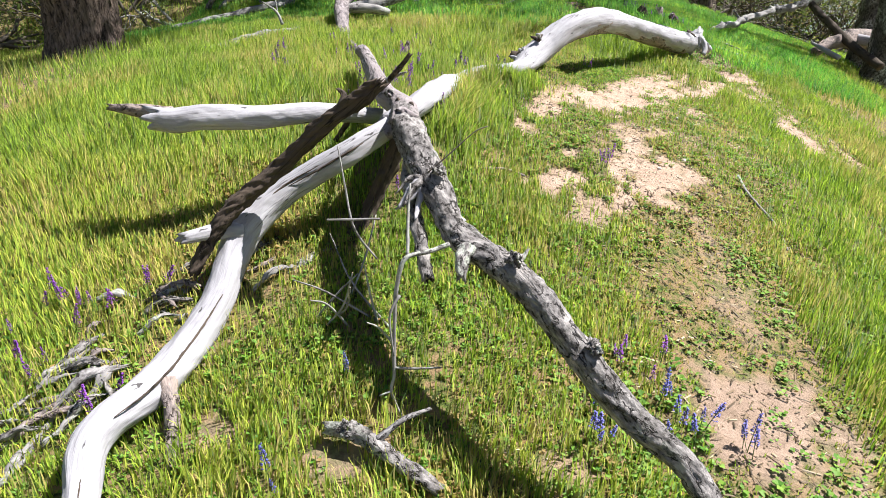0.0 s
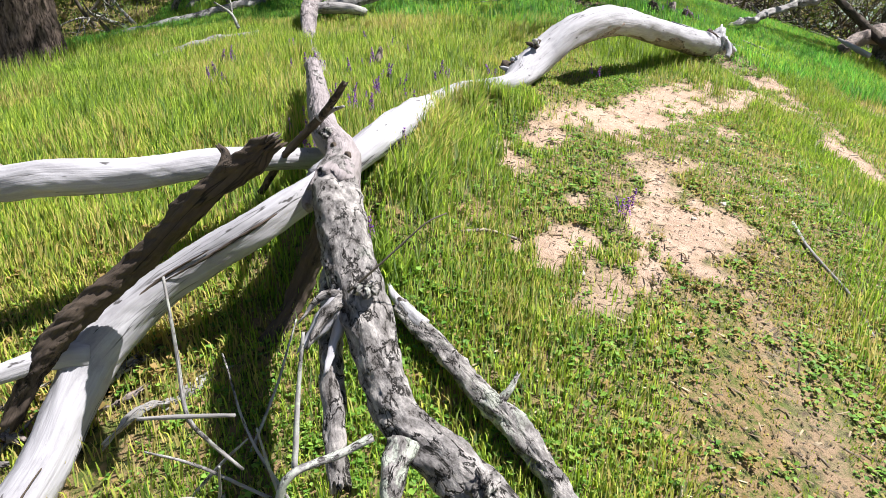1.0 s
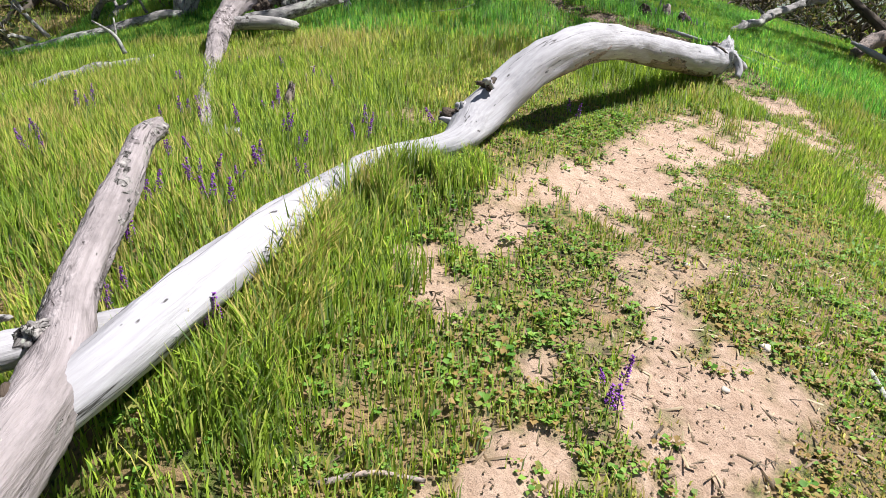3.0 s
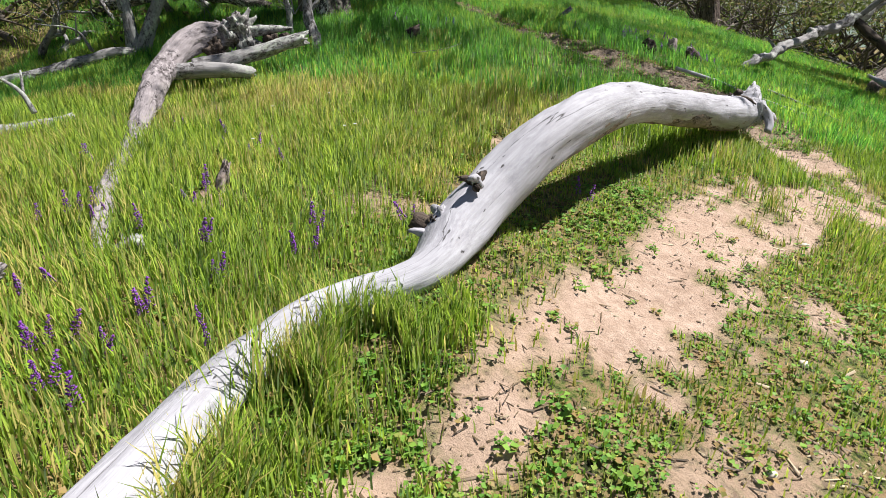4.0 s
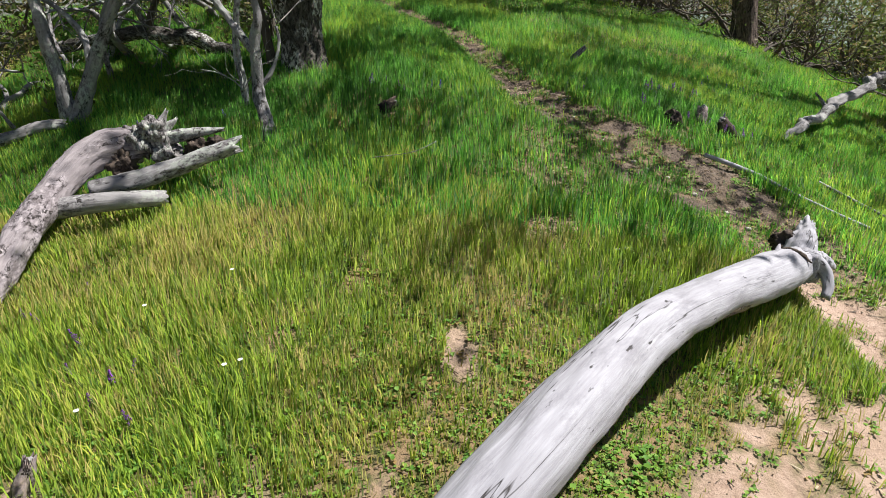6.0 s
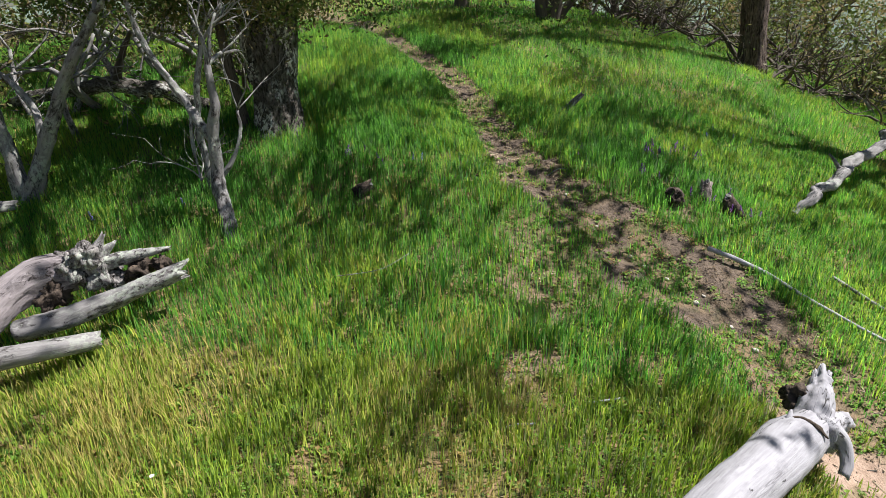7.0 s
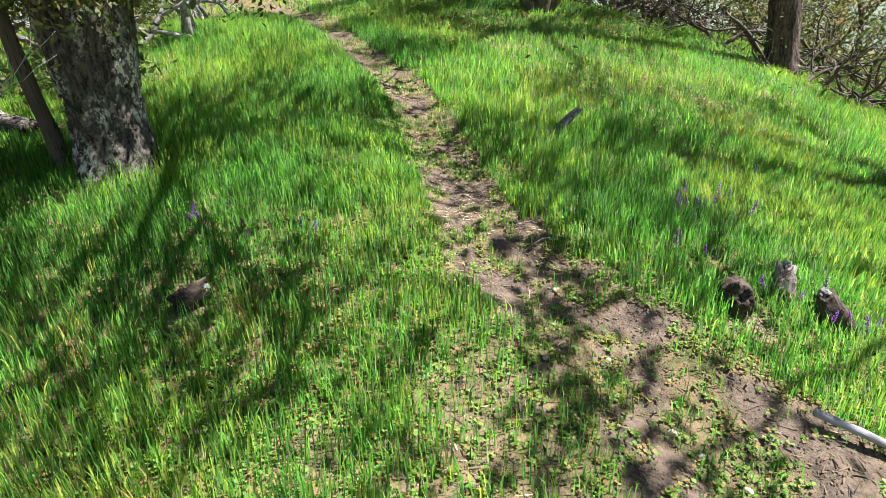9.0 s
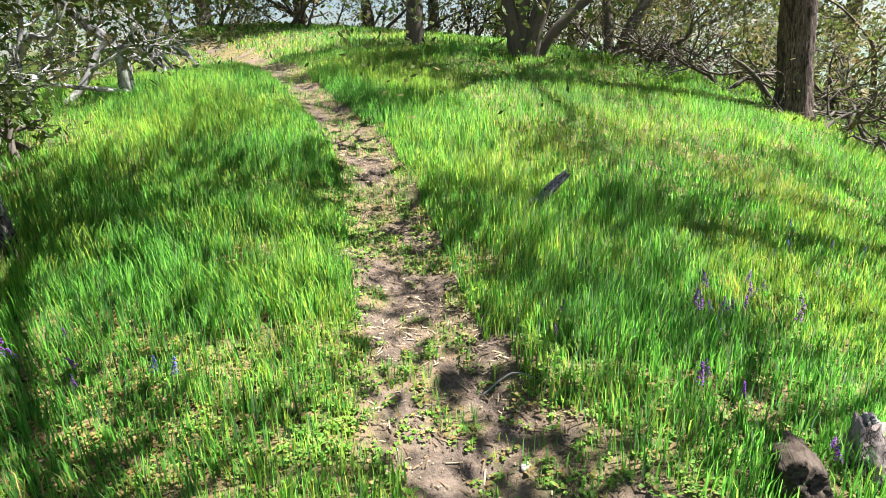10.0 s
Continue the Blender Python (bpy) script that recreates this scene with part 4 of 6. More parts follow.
def oak_by_path():
    """The stout lichened oak with a low crown."""
    rnd = np.random.default_rng(5)
    x, y = -0.72, 12.1
    z = on(x, y, -0.12)
    t = thing("tree", None, "stout oak with lichen-crusted grey bark and low leafy boughs", "tree", "trees on the hillside")
    limb("trunk", [(x + 0.04, y, z, 0.38), (x + 0.04, y, z + 0.2, 0.30), (x + 0.03, y + 0.02, z + 0.6, 0.25), (x + 0.02, y + 0.05, z + 0.95, 0.26), (x + 0.02, y + 0.1, z + 1.25, 0.24)], OAK_BARK, t, sides=90, step=0.02, rough=0.16, ripple=0.02, grit=0.02, seed=101)
    limb("trunk", [(x - 0.06, y + 0.04, z + 0.7, 0.2), (x - 0.16, y + 0.02, z + 1.15, 0.16), (x - 0.24, y, z + 1.6, 0.14), (x - 0.36, y - 0.02, z + 2.3, 0.11), (x - 0.6, y + 0.05, z + 3.2, 0.07)], OAK_BARK, t, sides=48, step=0.03, rough=0.18, ripple=0.014, grit=0.014, seed=104)
    limb("trunk", [(x + 0.08, y + 0.06, z + 0.75, 0.2), (x + 0.16, y + 0.08, z + 1.25, 0.17), (x + 0.22, y + 0.12, z + 1.75, 0.15), (x + 0.4, y + 0.2, z + 2.5, 0.12), (x + 0.7, y + 0.35, z + 3.4, 0.07)], OAK_BARK, t, sides=48, step=0.03, rough=0.18, ripple=0.014, grit=0.014, seed=105)
    limb("trunk", [(x - 0.34, y - 0.02, z + 0.02, 0.075), (x - 0.40, y - 0.05, z + 0.5, 0.055), (x - 0.46, y - 0.08, z + 1.1, 0.05), (x - 0.5, y - 0.1, z + 2.0, 0.04)], TWIG_DARK, t, "slim dark second stem", sides=20, step=0.05, rough=0.2, seed=106)
    rows, tips = [], []
    for way, ln, r, h in [((0.35, 0.3, 1), 2.6, 0.2, 1.5), ((-0.5, 0.1, 1), 2.4, 0.16, 1.4), ((-1, -0.5, 0.35), 2.6, 0.09, 1.6), ((0.9, -0.25, 0.3), 1.6, 0.06, 1.9), ((-0.9, 0.6, 0.5), 2.4, 0.1, 1.6), ((0.1, -1, 0.45), 1.5, 0.06, 1.9)]:
        a, b = grow((x, y + 0.08, z + h), way, ln, r, 3, rnd, 0.75, 0.02, 0.45)
        rows += a
        tips += b
    limbs_of(t, rows, OAK_BARK, rnd, 2, 0.08)
    leaf_cloud("crown", tips, 16000, 0.22, 0.028, OAK_LEAF, t, rnd, droop=0.25)
    rows, tips = [], []
    for k in range(9):
        a = k * 0.7
        r, tp = grow((x + 0.25, y + 0.25, z + 3.2 + 0.2 * k), (math.cos(a), math.sin(a), 0.4), 3.0, 0.09, 2, rnd, 0.7, 0.08, 0.4)
        rows += r
        tips += tp
    limb("trunk", [(x + 0.05, y + 0.1, z + 1.6, 0.22), (x + 0.2, y + 0.2, z + 3.2, 0.16), (x + 0.3, y + 0.3, z + 5.4, 0.07)], OAK_BARK, t, sides=24, step=0.08, rough=0.15, ripple=0.01, seed=103)
    limbs_of(t, rows, OAK_BARK, rnd, 2, 0.15)
    leaf_cloud("crown", tips, 7500, 0.36, 0.075, OAK_LEAF, t, rnd)
    low = [(-2.7 + 3.1 * rnd.random(), 11.0 + 1.7 * rnd.random(), z + 1.52 + 0.8 * rnd.random() ** 1.7) for _ in range(90)]
    for q in low[::4]:
        limb("bough", [(x, y + 0.1, z + 1.7, 0.05), ((x + q[0]) / 2, (y + q[1]) / 2, q[2] + 0.35, 0.03), (*q, 0.008)], TWIG_DARK, t, sides=8, step=0.08, wobble=0.1, seed=int(rnd.integers(1, 900)))
    leaf_cloud("crown", low, 26000, 0.15, 0.026, OAK_LEAF, t, rnd, droop=0.1)
    return t


def dead_shrub(stems, label, seed, depth=2, mat=None, twig=0.5, leaves=0):
    rnd = np.random.default_rng(seed)
    t = thing("dead_shrub", None, label, "shrub", "dead shrubs")
    rows = []
    for pts in stems:
        limb("stem", [(x, y, on(pts[0][0], pts[0][1], u), r) for x, y, u, r in pts], mat or DEAD_TWIG, t, sides=22, step=0.025, rough=0.4, wobble=0.05, grit=0.007, seed=int(rnd.integers(1, 900)))
        x, y, u, r = pts[-1]
        q = pts[-2]
        for k in range(3):
            a, tips = grow((x, y, on(pts[0][0], pts[0][1], u)), (x - q[0] + 0.35 * rnd.normal(), y - q[1] + 0.35 * rnd.normal(), 0.7 + 0.2 * rnd.normal()), twig, r * 0.8, depth, rnd, 0.8, 0.05, 0.6)
            rows += a
    limbs_of(t, rows, mat or DEAD_TWIG, rnd, 9, 0.06)
    return t


def brush(x, y, size, label, seed, leaves, mat=None, dead=False, way=(0, 0, 1), n=5, leaf_size=0.04):
    """A tangle of thin stems with sparse leaves."""
    rnd = np.random.default_rng(seed)
    t = thing("shrub", None, label, "shrub", "brush at the wood's edge")
    rows, tips = [], []
    for k in range(n):
        a = rnd.random() * 6.28
        px, py = x + 0.25 * size * rnd.normal(), y + 0.25 * size * rnd.normal()
        r, tp = grow((px, py, on(px, py, -0.05)), (way[0] + 0.9 * math.cos(a), way[1] + 0.9 * math.sin(a), way[2]), size * 0.55, 0.03 + 0.02 * size * rnd.random(), 3, rnd, 0.8, 0.0, 0.7)
        rows += r
        tips += tp
    limbs_of(t, rows, DEAD_TWIG if dead else TWIG_DARK, rnd, 3, 0.2, (3, 3, 4, 6))
    if leaves:
        leaf_cloud("leaves", tips, leaves, 0.2 * size / 2, leaf_size, mat or BRUSH_LEAF, t, rnd)
    return t


oak_by_path()
big_tree(-4.92, 7.95, 0.43, 9, "tall pine with thick reddish furrowed bark", PINE_BARK, OAK_LEAF, 111, leaves=7000, crown_from=0.6, ripple=0.055)
big_tree(8.15, 18.9, 0.27, 10, "tall pine with a straight reddish-brown trunk", PINE_BARK, OAK_LEAF, 112, leaves=6000, crown_from=0.6, limbs_n=7, reach=2.8, spread_leaf=0.35, lean=(-0.13, 0.0))
big_tree(10.2, 14.4, 0.26, 9.5, "dark oak standing at the slope's edge", OAK_BARK, OAK_LEAF, 113, leaves=2600, crown_from=0.45, limbs_n=6, reach=3.0, spread_leaf=0.4, leaf_size=0.08)
def shade_oak(x, y, label, seed, shaded, leaves):
    """A wide oak added out of view, its boughs set high over the path to cast shade; shaded: the spots of ground that
    its leaf clusters keep from the sun, x, y, width.
    """
    rnd = np.random.default_rng(seed)
    z = on(x, y, -0.1)
    t = thing("tree", None, label, "tree", "trees on the hillside")
    limb("trunk", [(x, y, z, 0.38), (x - 0.05, y, z + 1.0, 0.3), (x - 0.2, y - 0.1, z + 2.6, 0.26), (x - 0.5, y - 0.2, z + 4.2, 0.2)], OAK_BARK, t, sides=36, step=0.06, rough=0.18, ripple=0.02, seed=seed)
    tips, ends = [], []
    for gx, gy, spread in shaded:
        h = 4.7 + 0.9 * rnd.random()
        top = on(gx, gy, h)
        cx, cy = gx + h * SUN_DIR.x / SUN_DIR.z, gy + h * SUN_DIR.y / SUN_DIR.z
        ends.append((cx, cy, top))
        tips += [(cx + 1.4 * spread * rnd.normal(), cy + 1.4 * spread * rnd.normal(), top + 0.4 * rnd.normal()) for _ in range(18)]
    ends.sort(key=lambda p: p[1])
    for k in range(0, len(ends), 7):
        group = ends[k:k + 7]
        fork = Vector([sum(p[i] for p in group) / len(group) for i in range(3)]) + Vector((0.6, 0, 0.1))
        limb("bough", [(x - 0.4, y - 0.2, z + 3.9, 0.05), ((x + fork.x) / 2, (y + fork.y) / 2 + 0.3, (z + 4 + fork.z) / 2 + 0.7, 0.026), (*fork, 0.016)], OAK_BARK, t, sides=12, step=0.12, rough=0.2, wobble=0.3, seed=int(rnd.integers(1, 900)))
        for p in group:
            limb("bough", [(*fork, 0.014), ((fork.x + p[0]) / 2, (fork.y + p[1]) / 2, (fork.z + p[2]) / 2 + 0.15, 0.009), (*p, 0.005)], OAK_BARK, t, sides=8, step=0.12, rough=0.2, wobble=0.3, seed=int(rnd.integers(1, 900)))
    leaf_cloud("crown", tips, leaves, 0.16, 0.075, OAK_LEAF, t, rnd)
    return t


# unseen tree, added so that its leaves dapple these spots of ground
shade_oak(9.2, 12.2, "unseen broad oak added to shade the path", 131,
          [(0.0, 9.5, 0.4), (-0.9, 10.9, 0.5), (1.1, 10.8, 0.45),  (-1.4, 10.5, 0.5), (1.8, 9.7, 0.35), (2.3, 10.5, 0.4), (2.3, 11.4, 0.3), (2.9, 10.0, 0.3), (3.9, 9.4, 0.25), (3.3, 12.4, 0.3), (4.6, 12.7, 0.3), (5.2, 11.8, 0.35), (4.9, 11.0, 0.3), (2.8, 8.8, 0.25), (-2.7, 11.4, 0.4),
           (0.9, 8.2, 0.3), (1.9, 8.4, 0.3), (2.3, 13.5, 0.2), (3.2, 13.5, 0.22), (4.1, 13.6, 0.22), (4.9, 13.7, 0.22), (5.8, 13.7, 0.25), (6.7, 13.7, 0.25),
           (3.2, 11.2, 0.3), (3.9, 11.8, 0.25), (-1.9, 9.7, 0.4), (-0.8, 12.9, 0.35), (-0.1, 13.3, 0.3), (0.6, 13.6, 0.25), (1.2, 13.7, 0.2)], 4800)
dead_shrub([[(-2.98, 10.85, -0.05, 0.10), (-3.01, 10.85, 0.25, 0.085), (-3.03, 10.85, 0.55, 0.07), (-3.08, 10.9, 1.0, 0.055), (-3.2, 11.0, 1.6, 0.04)], [(-2.93, 10.85, -0.05, 0.10), (-2.78, 10.85, 0.27, 0.085), (-2.62, 10.85, 0.58, 0.07), (-2.45, 10.87, 0.9, 0.058), (-2.18, 10.9, 1.34, 0.045), (-1.88, 10.95, 1.75, 0.03)],
            [(-2.62, 10.86, 0.56, 0.04), (-2.72, 10.95, 0.85, 0.035), (-2.98, 11.1, 1.1, 0.025), (-3.4, 11.3, 1.3, 0.015)]],
           "dead forked shrub with bare grey lichened stems", 121)
dead_shrub([[(-0.47, 9.80, -0.06, 0.066), (-0.54, 9.95, 0.14, 0.058), (-0.62, 10.08, 0.34, 0.055), (-0.64, 10.12, 0.55, 0.050), (-0.63, 10.13, 0.76, 0.046), (-0.57, 10.15, 1.05, 0.036), (-0.60, 10.2, 1.35, 0.024)], [(-0.62, 10.1, 0.38, 0.026), (-0.52, 10.16, 0.5, 0.02), (-0.44, 10.25, 0.72, 0.014), (-0.45, 10.3, 0.92, 0.009)],
            [(-0.64, 10.13, 0.70, 0.040), (-0.80, 10.26, 0.83, 0.036), (-0.94, 10.38, 0.96, 0.032), (-1.09, 10.42, 1.18, 0.028), (-1.22, 10.45, 1.45, 0.022), (-1.32, 10.5, 1.75, 0.014)], [(-0.98, 10.7, -0.05, 0.04), (-1.0, 10.72, 0.6, 0.034), (-0.9, 10.8, 1.3, 0.02)], [(-0.86, 10.3, 0.88, 0.02), (-0.84, 10.2, 0.6, 0.014), (-0.78, 10.12, 0.32, 0.008)]],
           "slender dead shrub with a bare silver-grey stem", 122, twig=0.42)
dead_shrub([[(-1.58, 15.8, -0.05, 0.08), (-1.6, 15.8, 0.5, 0.07), (-1.95, 15.75, 0.85, 0.055), (-2.35, 15.7, 1.5, 0.035)], [(-1.58, 15.75, 0.05, 0.03), (-1.75, 15.3, 0.12, 0.025), (-2.0, 14.7, 0.2, 0.015)]],
           "dead grey branching shrub standing in the grass", 123)


def dead_tree():
    """The fallen dead tree at the slope's edge, its limbs reaching out over the grass."""
    t = thing("fallen_tree", None, "dead fallen tree with pale broken limbs reaching over the grass", "fallen tree")
    limb("branch", [(4.98, 11.15, 1.92, 0.05), (5.5, 11.6, 2.02, 0.06), (6.1, 12.1, 2.18, 0.065), (6.8, 12.65, 2.36, 0.07), (7.5, 13.2, 2.48, 0.075), (8.2, 13.6, 2.62, 0.08), (9.2, 14.0, 3.1, 0.07), (10.4, 14.6, 3.7, 0.05)], DEAD_TWIG, t, sides=28, step=0.03, rough=0.5, ripple=0.008, grit=0.01, wobble=0.16, seed=201, jag=(0.16, 0))
    limb("branch", [(5.9, 11.95, 2.14, 0.03), (5.86, 12.05, 2.25, 0.02), (5.8, 12.1, 2.33, 0.01)], DEAD_TWIG, t, sides=10, step=0.03, seed=202)
    limb("branch", [(8.2, 13.6, 2.6, 0.07), (8.3, 13.0, 2.2, 0.075), (8.5, 12.4, 1.75, 0.08), (8.7, 11.6, 1.3, 0.08)], CHAR, t, "dark weathered limb", sides=16, step=0.05, rough=0.25, seed=203)
    limb("branch", [(8.9, 13.2, 1.9, 0.1), (9.2, 12.4, 1.7, 0.11), (9.6, 11.6, 1.25, 0.1)], SILVER, t, sides=16, step=0.05, rough=0.25, seed=204)
    limb("trunk", [(7.7, 12.2, 1.55, 0.10), (8.3, 12.6, 1.75, 0.16), (9.2, 13.2, 1.85, 0.2), (10.4, 14.0, 1.8, 0.22)], PINK_BARK, t, sides=24, step=0.05, rough=0.35, ripple=0.02, seed=205, jag=(0.2, 0))
    limb("branch", [(7.9, 11.7, 1.45, 0.05), (7.7, 11.95, 1.62, 0.045), (7.6, 12.2, 1.74, 0.03)], SILVER, t, "pale torn stub", sides=12, step=0.04, rough=0.4, seed=206, jag=(0, 0.1))
    limb("branch", [(8.2, 13.6, 2.62, 0.05), (8.6, 13.4, 3.0, 0.04), (9.4, 13.2, 3.3, 0.03)], DEAD_TWIG, t, sides=10, step=0.05, seed=207)
    return t


def stump(x, y, r, h, label, seed, mat, lean=(0.0, 0.0)):
    t = thing("stump", None, label, "stump", "stumps in the grass")
    z = on(x, y, -0.04)
    limb("body", [(x, y, z, r * 1.15), (x + lean[0] * 0.5, y + lean[1] * 0.5, z + h * 0.5, r), (x + lean[0], y + lean[1], z + h, r * 0.8)], mat, t, sides=20, step=0.02, rough=0.4, ripple=0.01, seed=seed, jag=(0, 0.12))
    for k in range(3):
        a = k * 2.1 + seed
        limb("root", [(x, y, z + 0.08, r * 0.6), (x + r * 1.3 * math.cos(a), y + r * 1.3 * math.sin(a), z + 0.06, r * 0.4), (x + r * 2.2 * math.cos(a), y + r * 2.2 * math.sin(a), z + 0.02, r * 0.2)], mat, t, sides=10, step=0.03, rough=0.4, seed=seed + k + 1)
    return t


def chunk(x, y, way, r, length, label, seed, mat):
    """A short rotted piece of trunk half sunk in the ground, its ends frayed."""
    t = thing("stump", None, label, "stump", "stumps in the grass")
    w = Vector(way).normalized() * length
    z = on(x, y, 0.06)
    body = limb("body", [(x - w.x * 0.5, y - w.y * 0.5, z - w.z * 0.5, r * 0.95), (x, y, z, r), (x + w.x * 0.5, y + w.y * 0.5, z + w.z * 0.5, r * 0.75)], mat, t, sides=30, step=0.012, rough=0.4, ripple=0.012, grit=0.012, seed=seed, jag=(0.04, 0.08))
    gnarl("heartwood", (x - w.x * 0.4, y - w.y * 0.4, z - w.z * 0.4), r * 0.95, mat, body, seed, "rotted broken face", (1, 1, 0.9))
    gnarl("splinter", (x + w.x * 0.55, y + w.y * 0.55, z + w.z * 0.55), r * 0.6, DEAD_TWIG, body, seed + 1, "frayed pale end")
    return t


def stick(pts, r, label, mat, seed, sides=8):
    t = thing("stick", None, label, "stick", "loose sticks on the ground")
    n = len(pts)
    limb("stem", [(x, y, on(x, y, u), r * (1 - 0.5 * i / n)) for i, (x, y, u) in enumerate(pts)], mat, t, sides=sides, step=0.03, rough=0.2, wobble=0.015, seed=seed)
    return t


def dead_twigs():
    """Thin pale twigs standing and hanging between the logs."""
    t = thing("dead_twig", None, "thin pale dead twig with crooked forks among the logs", "twig")
    kw = dict(sides=7, step=0.015, rough=0.2, wobble=0.012)
    limb("stem", [(0.05, 2.09, 0.86, 0.010), (-0.03, 2.05, 0.84, 0.010), (-0.12, 2.0, 0.83, 0.010), (-0.15, 1.98, 0.74, 0.009), (-0.165, 1.96, 0.58, 0.008), (-0.17, 1.94, 0.44, 0.008), (-0.17, 1.93, 0.34, 0.007), (-0.18, 1.92, 0.26, 0.006), (-0.12, 1.90, 0.12, 0.004)], DEAD_TWIG, t, seed=301, **kw)
    limb("fork", [(-0.17, 1.93, 0.37, 0.006), (-0.08, 1.92, 0.375, 0.005), (0.02, 1.91, 0.39, 0.004)], DEAD_TWIG, t, seed=302, **kw)
    limb("fork", [(-0.12, 2.02, 0.83, 0.007), (-0.12, 2.10, 0.95, 0.006), (-0.115, 2.18, 1.08, 0.004)], DEAD_TWIG, t, seed=303, **kw)
    limb("fork", [(-0.18, 1.92, 0.27, 0.005), (-0.21, 1.90, 0.27, 0.004), (-0.23, 1.90, 0.26, 0.003)], DEAD_TWIG, t, seed=304, **kw)
    limb("fork", [(-0.14, 1.93, 0.70, 0.006), (-0.18, 1.9, 0.62, 0.005), (-0.17, 1.9, 0.45, 0.003)], DEAD_TWIG, t, seed=305, **kw)
    u = thing("dead_twig", None, "upright pale forked dead twigs under the white log", "twig")
    limb("stem", [(-0.39, 2.14, 1.24, 0.003), (-0.36, 2.08, 1.10, 0.004), (-0.33, 2.02, 0.98, 0.005), (-0.30, 2.03, 0.90, 0.005), (-0.24, 2.04, 0.81, 0.004)], DEAD_TWIG, u, seed=306, **kw)
    limb("fork", [(-0.42, 1.99, 0.985, 0.004), (-0.33, 2.0, 0.985, 0.005), (-0.22, 2.0, 0.99, 0.004)], DEAD_TWIG, u, seed=307, **kw)
    rnd = np.random.default_rng(17)
    for k in range(9):
        x, y = -0.62 + 0.5 * rnd.random(), 2.2 + 0.35 * rnd.random()
        z = on(x, y)
        w = rnd.normal(size=2) * 0.10
        limb("fork", [(x, y, z, 0.006), (x + w[0], y + w[1], z + 0.16, 0.005), (x + 1.6 * w[0], y + w[1] * 2, z + 0.22 + 0.15 * rnd.random(), 0.003)], DEAD_TWIG, u, seed=310 + k, **kw)
    v = thing("dead_twig", None, "bare dark twig sprouting from the grey trunk", "twig")
    limb("stem", [(-0.05, 2.4, 1.08, 0.004), (0.05, 2.42, 1.16, 0.003), (0.16, 2.46, 1.25, 0.0025), (0.22, 2.5, 1.27, 0.002)], TWIG_DARK, v, seed=330, **kw)
    return t


def bark_heap(x, y, label, seed, n, size):
    """Loose grey slabs of rotted bark and wood lying together."""
    t = thing("bark_heap", None, label, "dead wood", "rotted wood on the bank")
    rnd = np.random.default_rng(seed)
    for k in range(n):
        a = 0.6 + 0.5 * rnd.normal()
        px, py = x + size * 0.5 * rnd.normal(), y + size * 0.6 * rnd.normal()
        ln = size * (0.25 + 0.4 * rnd.random())
        z = on(px, py, 0.02 + 0.05 * rnd.random())
        limb("slab", [(px - ln * math.cos(a), py - ln * math.sin(a), on(px - ln * math.cos(a), py - ln * math.sin(a), 0.02), 0.012), (px, py, z, 0.009 + 0.014 * rnd.random()), (px + ln * math.cos(a), py + ln * math.sin(a), on(px + ln * math.cos(a), py + ln * math.sin(a), 0.03), 0.008)],
             (GREY_BARK, DEAD_TWIG, PINK_BARK)[k % 3], t, sides=20, step=0.015, rough=0.7, ripple=0.012, grit=0.014, wobble=0.06, seed=seed + k, jag=(0.04, 0.05))
    return t


rotting = thing("fallen_log", None, "rotting grey log lying in the shade under the white log", "log")
limb("trunk", [(-0.40, 3.10, 0.50, 0.05), (-0.55, 2.97, 0.47, 0.06), (-0.78, 2.78, 0.43, 0.062), (-0.95, 2.60, 0.34, 0.05)], GREY_BARK, rotting, sides=40, step=0.015, rough=0.4, ripple=0.012, grit=0.014, seed=461, jag=(0.06, 0.08))
dead_tree()
dead_twigs()
bark_heap(-1.62, 2.0, "heap of grey rotted bark slabs in the grass", 401, 26, 0.24)
bark_heap(-1.42, 2.6, "weathered pale bark pieces lying below the log", 421, 9, 0.2)
def bank_branch():
    t = thing("fallen_branch", None, "short knobbly grey branch piece on the bank", "branch")
    limb("stem", [(x, y, on(x, y, u), r) for x, y, u, r in ((-0.43, 1.80, 0.06, 0.02), (-0.33, 1.77, 0.07, 0.032), (-0.22, 1.72, 0.06, 0.034), (-0.10, 1.65, 0.05, 0.03), (0.02, 1.58, 0.03, 0.026))], GREY_BARK, t, sides=28, step=0.01, rough=0.5, ripple=0.006, grit=0.01, wobble=0.03, seed=441, jag=(0.04, 0.03))
    limb("twig", [(-0.22, 1.73, on(-0.22, 1.73, 0.08), 0.014), (-0.12, 1.78, on(-0.12, 1.78, 0.12), 0.011), (-0.02, 1.82, on(-0.02, 1.82, 0.13), 0.007)], DEAD_TWIG, t, sides=10, step=0.012, rough=0.4, seed=442, jag=(0, 0.02))
    gnarl("knot", (-0.34, 1.77, on(-0.34, 1.77, 0.09)), 0.045, GREY_BARK, t, 443)


bank_branch()
bark_heap(-0.9, 2.75, "rotting grey wood in the shade of the logs", 451, 5, 0.3)
chunk(3.57, 10.90, (0.05, 0.14, -0.02), 0.10, 0.26, "short charred grey log chunk beside the foot path", 501, CHAR)
chunk(3.92, 11.02, (0.03, 0.05, 0.12), 0.075, 0.22, "small weathered pinkish stump in the grass", 505, PINK_BARK)
chunk(4.15, 10.85, (-0.04, 0.06, 0.10), 0.085, 0.22, "dark rotted stump overgrown with weeds", 509, CHAR)
stump(2.88, 13.45, 0.045, 0.24, "pale broken stub leaning in the grass", 513, DEAD_TWIG, (0.26, 0.12))
